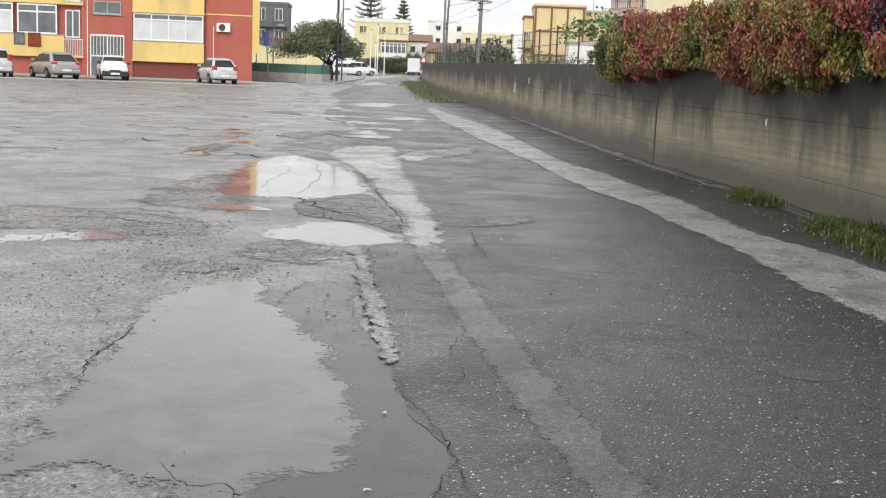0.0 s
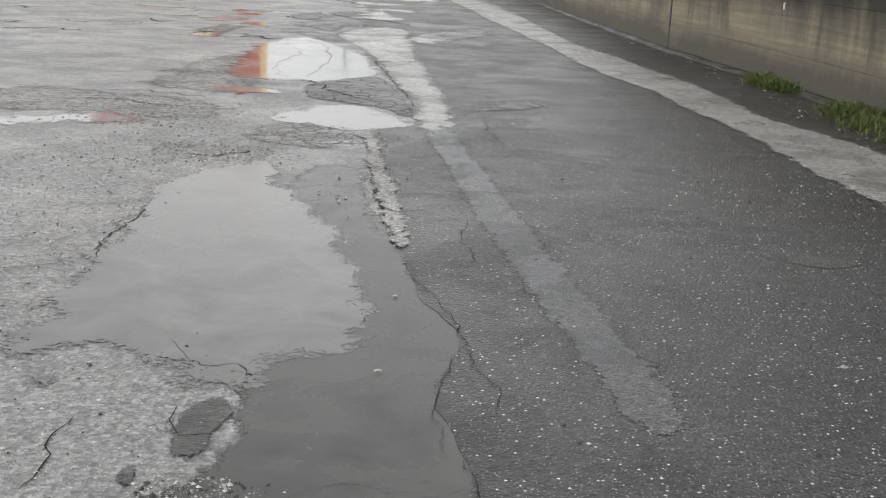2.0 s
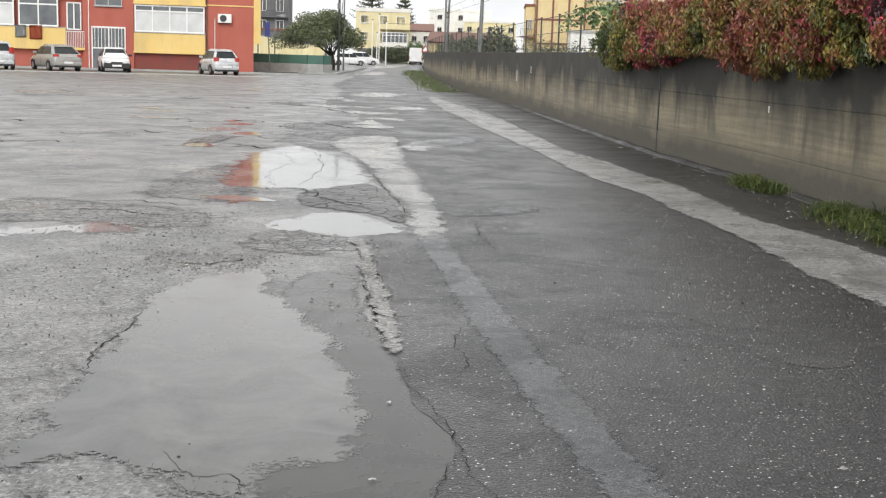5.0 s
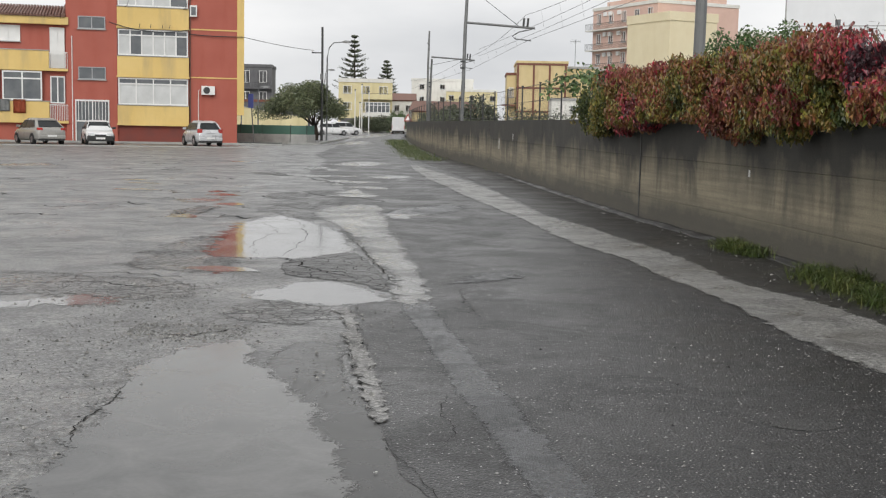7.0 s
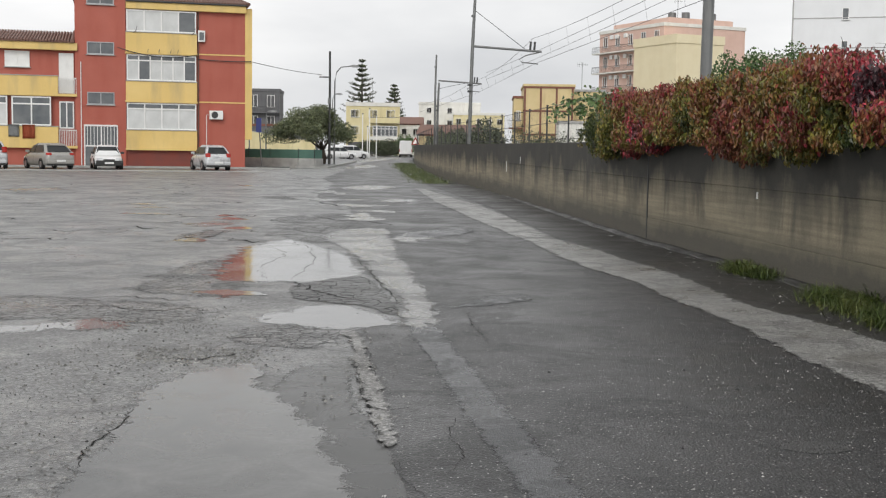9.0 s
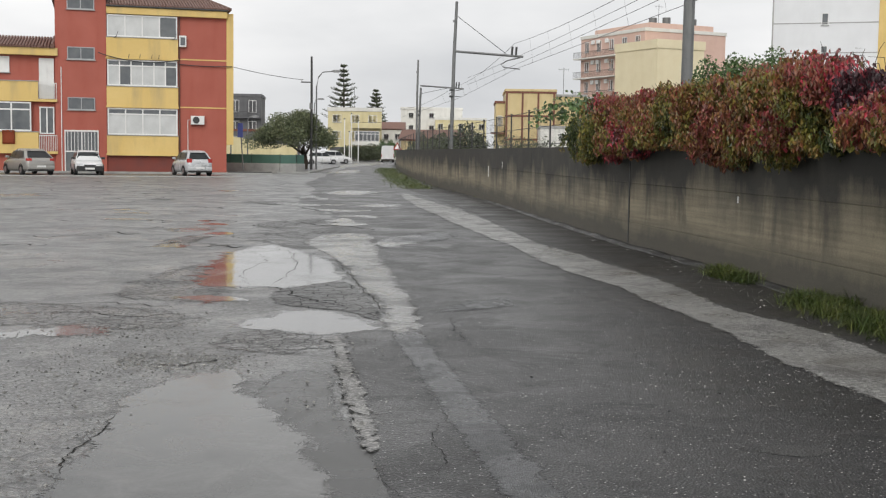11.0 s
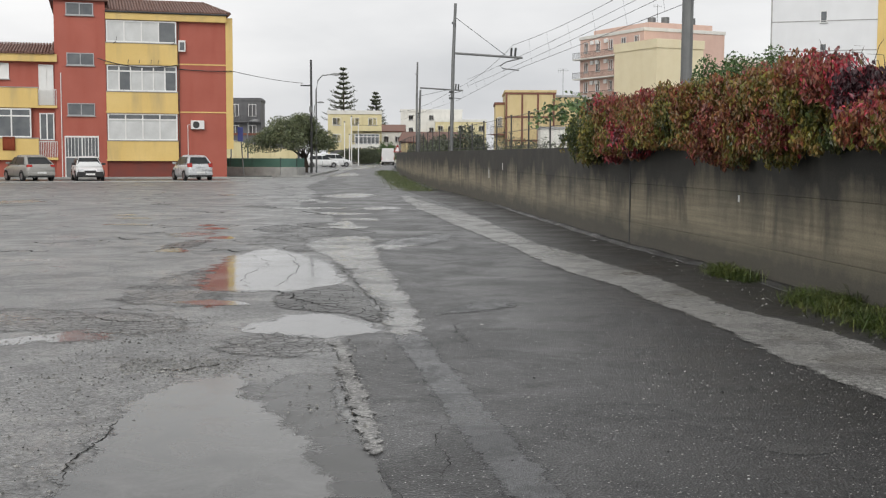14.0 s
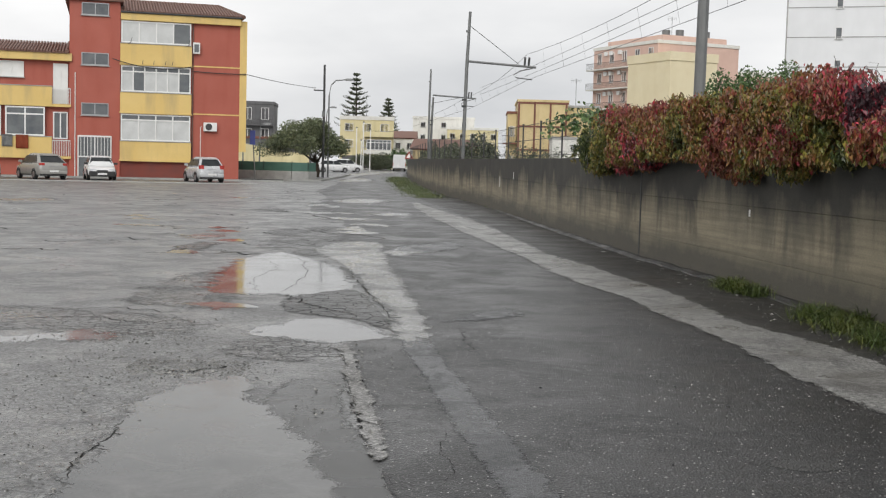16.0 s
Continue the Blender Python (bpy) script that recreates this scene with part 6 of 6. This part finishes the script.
GREYWALL = streaked("dark_grey_cladding", (0.09, 0.09, 0.095), (0.13, 0.13, 0.135), (0.06, 0.06, 0.06), 0.4)
# Yellow house at the street's end.
yellow = block("house", pose(-18.3, 220, 0, 0, 0, 2), 9.9, 10, 3, 3.0, CREAM, "pale yellow flat-roofed house at the street end", 3, PALE, (1.6, 1.4), (4.5, 9.9), None, 0, 0.7)
window(yellow, 5.0, 9.5, 3.5, 5.4, -1.14, 6, 0.5, (GLASS,), "white glazed balcony front", 0.1)
part("balcony_front", box(4.5, 9.9, -1.2, -1.1, 2.7, 3.45, 0.02), PALE, yellow, "pale balcony front")
part("balcony_front", box(4.5, 9.9, -1.2, -1.11, 5.9, 6.85, 0.02), CREAM, yellow)
part("shop_front", box(0.4, 9.4, -0.06, -0.004, 0.1, 2.4, 0.02), GREYWALL, yellow, "dark ground floor opening")
block("house", pose(-9.2, 236, 0, 0, 0, 0), 4.5, 9, 2, 3.0, PALE, "grey house with a brown tiled roof", 2, BROWN, (1.0, 1.3), None, TILE, 0, 0.2)
block("house", pose(-6.4, 290, 0, 0, 0, 0), 15, 9, 4, 3.0, PALE, "plain cream block behind the street", 3, PALE, (1.2, 1.3), None, None, 0, 0.6)
block("house", pose(2.0, 280, 0, 0, 0, 0), 12, 9, 3, 3.1, CREAM, "pale yellow block along the railway", 5, PALE, (1.2, 1.3), (1, 11), None, 0, 0.6)
block("house", pose(-3.6, 165, 0, 0, 0, -6), 8.0, 9, 1, 3.2, OCHRE, "low house with a brown tiled roof", 2, BROWN, (1.0, 1.2), None, TILE, 0, 0.2)
block("house", pose(-36.5, 200, 0, 0, 0, 4), 8.6, 10, 3, 3.5, GREYWALL, "dark grey modern house with open terraces", 3, GREYWALL, (1.3, 2.0), (4, 8.6), None, 0, 0.5)
block("house", pose(-40.0, 150, 0, 0, 0, 12), 24, 8, 1, 4.0, GREYWALL, "long low grey shed behind the yard", 2, BROWN, (1.2, 1.0), None, None, 0, 0.3)
yard_wall = thing("yard_wall", None, "cream yard wall with a top sloping towards the street", "wall")
for a, b, za, zb in ((-26.0, -18.9, 3.9, 2.75), (-18.9, -16.0, 2.75, 2.3), (-16.0, -13.6, 2.3, 2.1)):
    part("wall_panel", loft([[(x, 125, 0), (x, 125.2, 0), (x, 125.2, z), (x, 125, z)] for x, z in ((a, za), (b - 0.02, zb))]), CREAM, yard_wall)
    part("coping", loft([[(x, 124.94, z + 0.003), (x, 125.26, z + 0.003), (x, 125.26, z + 0.07), (x, 124.94, z + 0.07)] for x, z in ((a, za), (b - 0.02, zb))]), KERB, yard_wall)
# Houses across the railway.
block("house", pose(9.9, 150, 0, 0, 0, -2), 6.3, 12, 3, 2.95, OCHRE, "ochre apartment house with brown concrete frame", 0, OCHRE, (1.0, 1.2), None, None, 0.6, 0.3, BROWN)
block("house", pose(8.75, 152, 0, 0, 0, -2), 1.15, 8, 2, 3.8, OCHRE, "stepped side bay of the ochre house", 1, BROWN, (0.6, 1.3), (-0.6, 1.1), None, 0.4, 0.3)
block("house", pose(16.3, 152, 0, 0, 0, -2), 4.0, 8, 3, 2.85, OCHRE, "set back wing of the ochre house", 0, KERB, (1.4, 0.8), None, None, 0.4, 0.3)
block("house", pose(13.2, 138, 0, 0, 0, -2), 5.6, 6, 2, 2.3, PALE, "low pale annex with a grey roof edge", 1, KERB, (1.4, 0.8), None, None, 0, 0.3)
pink = block("apartment_block", pose(24.0, 187, 0, 0, 0, -65), 17, 14.5, 6, 3.05, PINK, "pink apartment block with balconies and roof tanks", 5, PALE, (1.2, 1.6), (-0.5, 11.0), None, 1.2, 0.5)
part("penthouse", box(1.5, 16, 1.5, 13, 20.0, 20.9, 0.05), PINK, pink)
for x, y in ((14.5, 5.5), (13.2, 4.0), (14.8, 10.0)):
    part("water_tank", tube([(x, y, 20.9), (x, y, 21.9)], 0.6, 12), STEEL, pink, "grey roof tank")
for f in range(6):
    for x in (3.2, 4.6, 7.0):
        part("air_unit", box(x, x + 0.8, -0.3, -0.02, 3.3 + f * 3.05, 3.9 + f * 3.05, 0.03), WHITE, pink)
block("apartment_block", pose(30.8, 160, 0, 0, 0, 25), 7.8, 10.0, 5, 3.15, STUCCO, "blank cream apartment wall with a deep cornice", 0, STUCCO, (1, 1), None, None, 0.3, 1.2)
block("apartment_block", pose(40.5, 182, 0, 0, 0, 4), 18, 9, 5, 3.1, PINK, "low pink block behind the trees", 4, PALE, (1.2, 1.3), None, None, 0.4, 0.7)
white = block("apartment_block", pose(32.3, 112, 0, 0, 0, -19), 16, 12, 6, 2.95, WHITEWALL, "tall white apartment block with a yellow corner", 0, YELLOW, (0.6, 1.2), None, None, 0.2, 0.4)
part("corner_strip", box(9.4, 11.0, -0.05, 0.0, 0, 17.9), YELLOW, white)
part("corner_strip", box(-0.03, 0.10, -0.05, 0.0, 0, 17.9), KERB, white)
for z in (7.9, 10.9, 13.9, 16.7):
    window(white, 4.4, 5.0, z, z + 1.1, -0.06, 1, 0.0, (GLASS,), "small stair window", 0.06)

for z in (5.6, 8.45, 11.3, 14.05, 16.8):
    part("string_course", box(0.12, 9.38, -0.03, 0.0, z, z + 0.09), KERB, white, "thin grey string course")

def tv_aerial(m, h, label):
    o = thing("tv_aerial", m, label, "aerial", "roof aerials")
    part("mast", tube([(0, 0, 0), (0, 0, h)], 0.035, 6), STEEL, o)
    part("boom", tube([(-0.7, 0, h * 0.93), (0.7, 0, h * 0.93)], 0.02, 5), STEEL, o)
    for k in range(6):
        part("element", tube([(-0.6 + 0.24 * k, 0, h * 0.93 - 0.35 + 0.03 * k), (-0.6 + 0.24 * k, 0, h * 0.93 + 0.35 - 0.03 * k)], 0.012, 4), STEEL, o)


tv_aerial(pose(36.5, 189.5, 20.9), 4.6, "thin grey aerial on the pink block roof")
tv_aerial(pose(17.7, 155, 9.25), 3.6, "thin grey aerial on the ochre house wing")
tv_aerial(pose(-13.7, 224, 9.7), 4.2, "thin grey aerial on the yellow house roof")

warning = thing("warning_sign", pose(-3.7, 150, 0), "white and red triangular warning sign on a pole", "sign")
part("post", tube([(0, 0, 0), (0, 0, 2.9)], 0.05, 6), STEEL, warning)
part("plate", loft([[(-0.55, y, 1.9), (0.55, y, 1.9), (0.0, y, 2.85)] for y in (-0.09, -0.06)]), LAMP_RED, warning)
part("face", loft([[(-0.36, y, 2.0), (0.36, y, 2.0), (0.0, y, 2.62)] for y in (-0.105, -0.092)]), WHITE, warning, "white sign face")
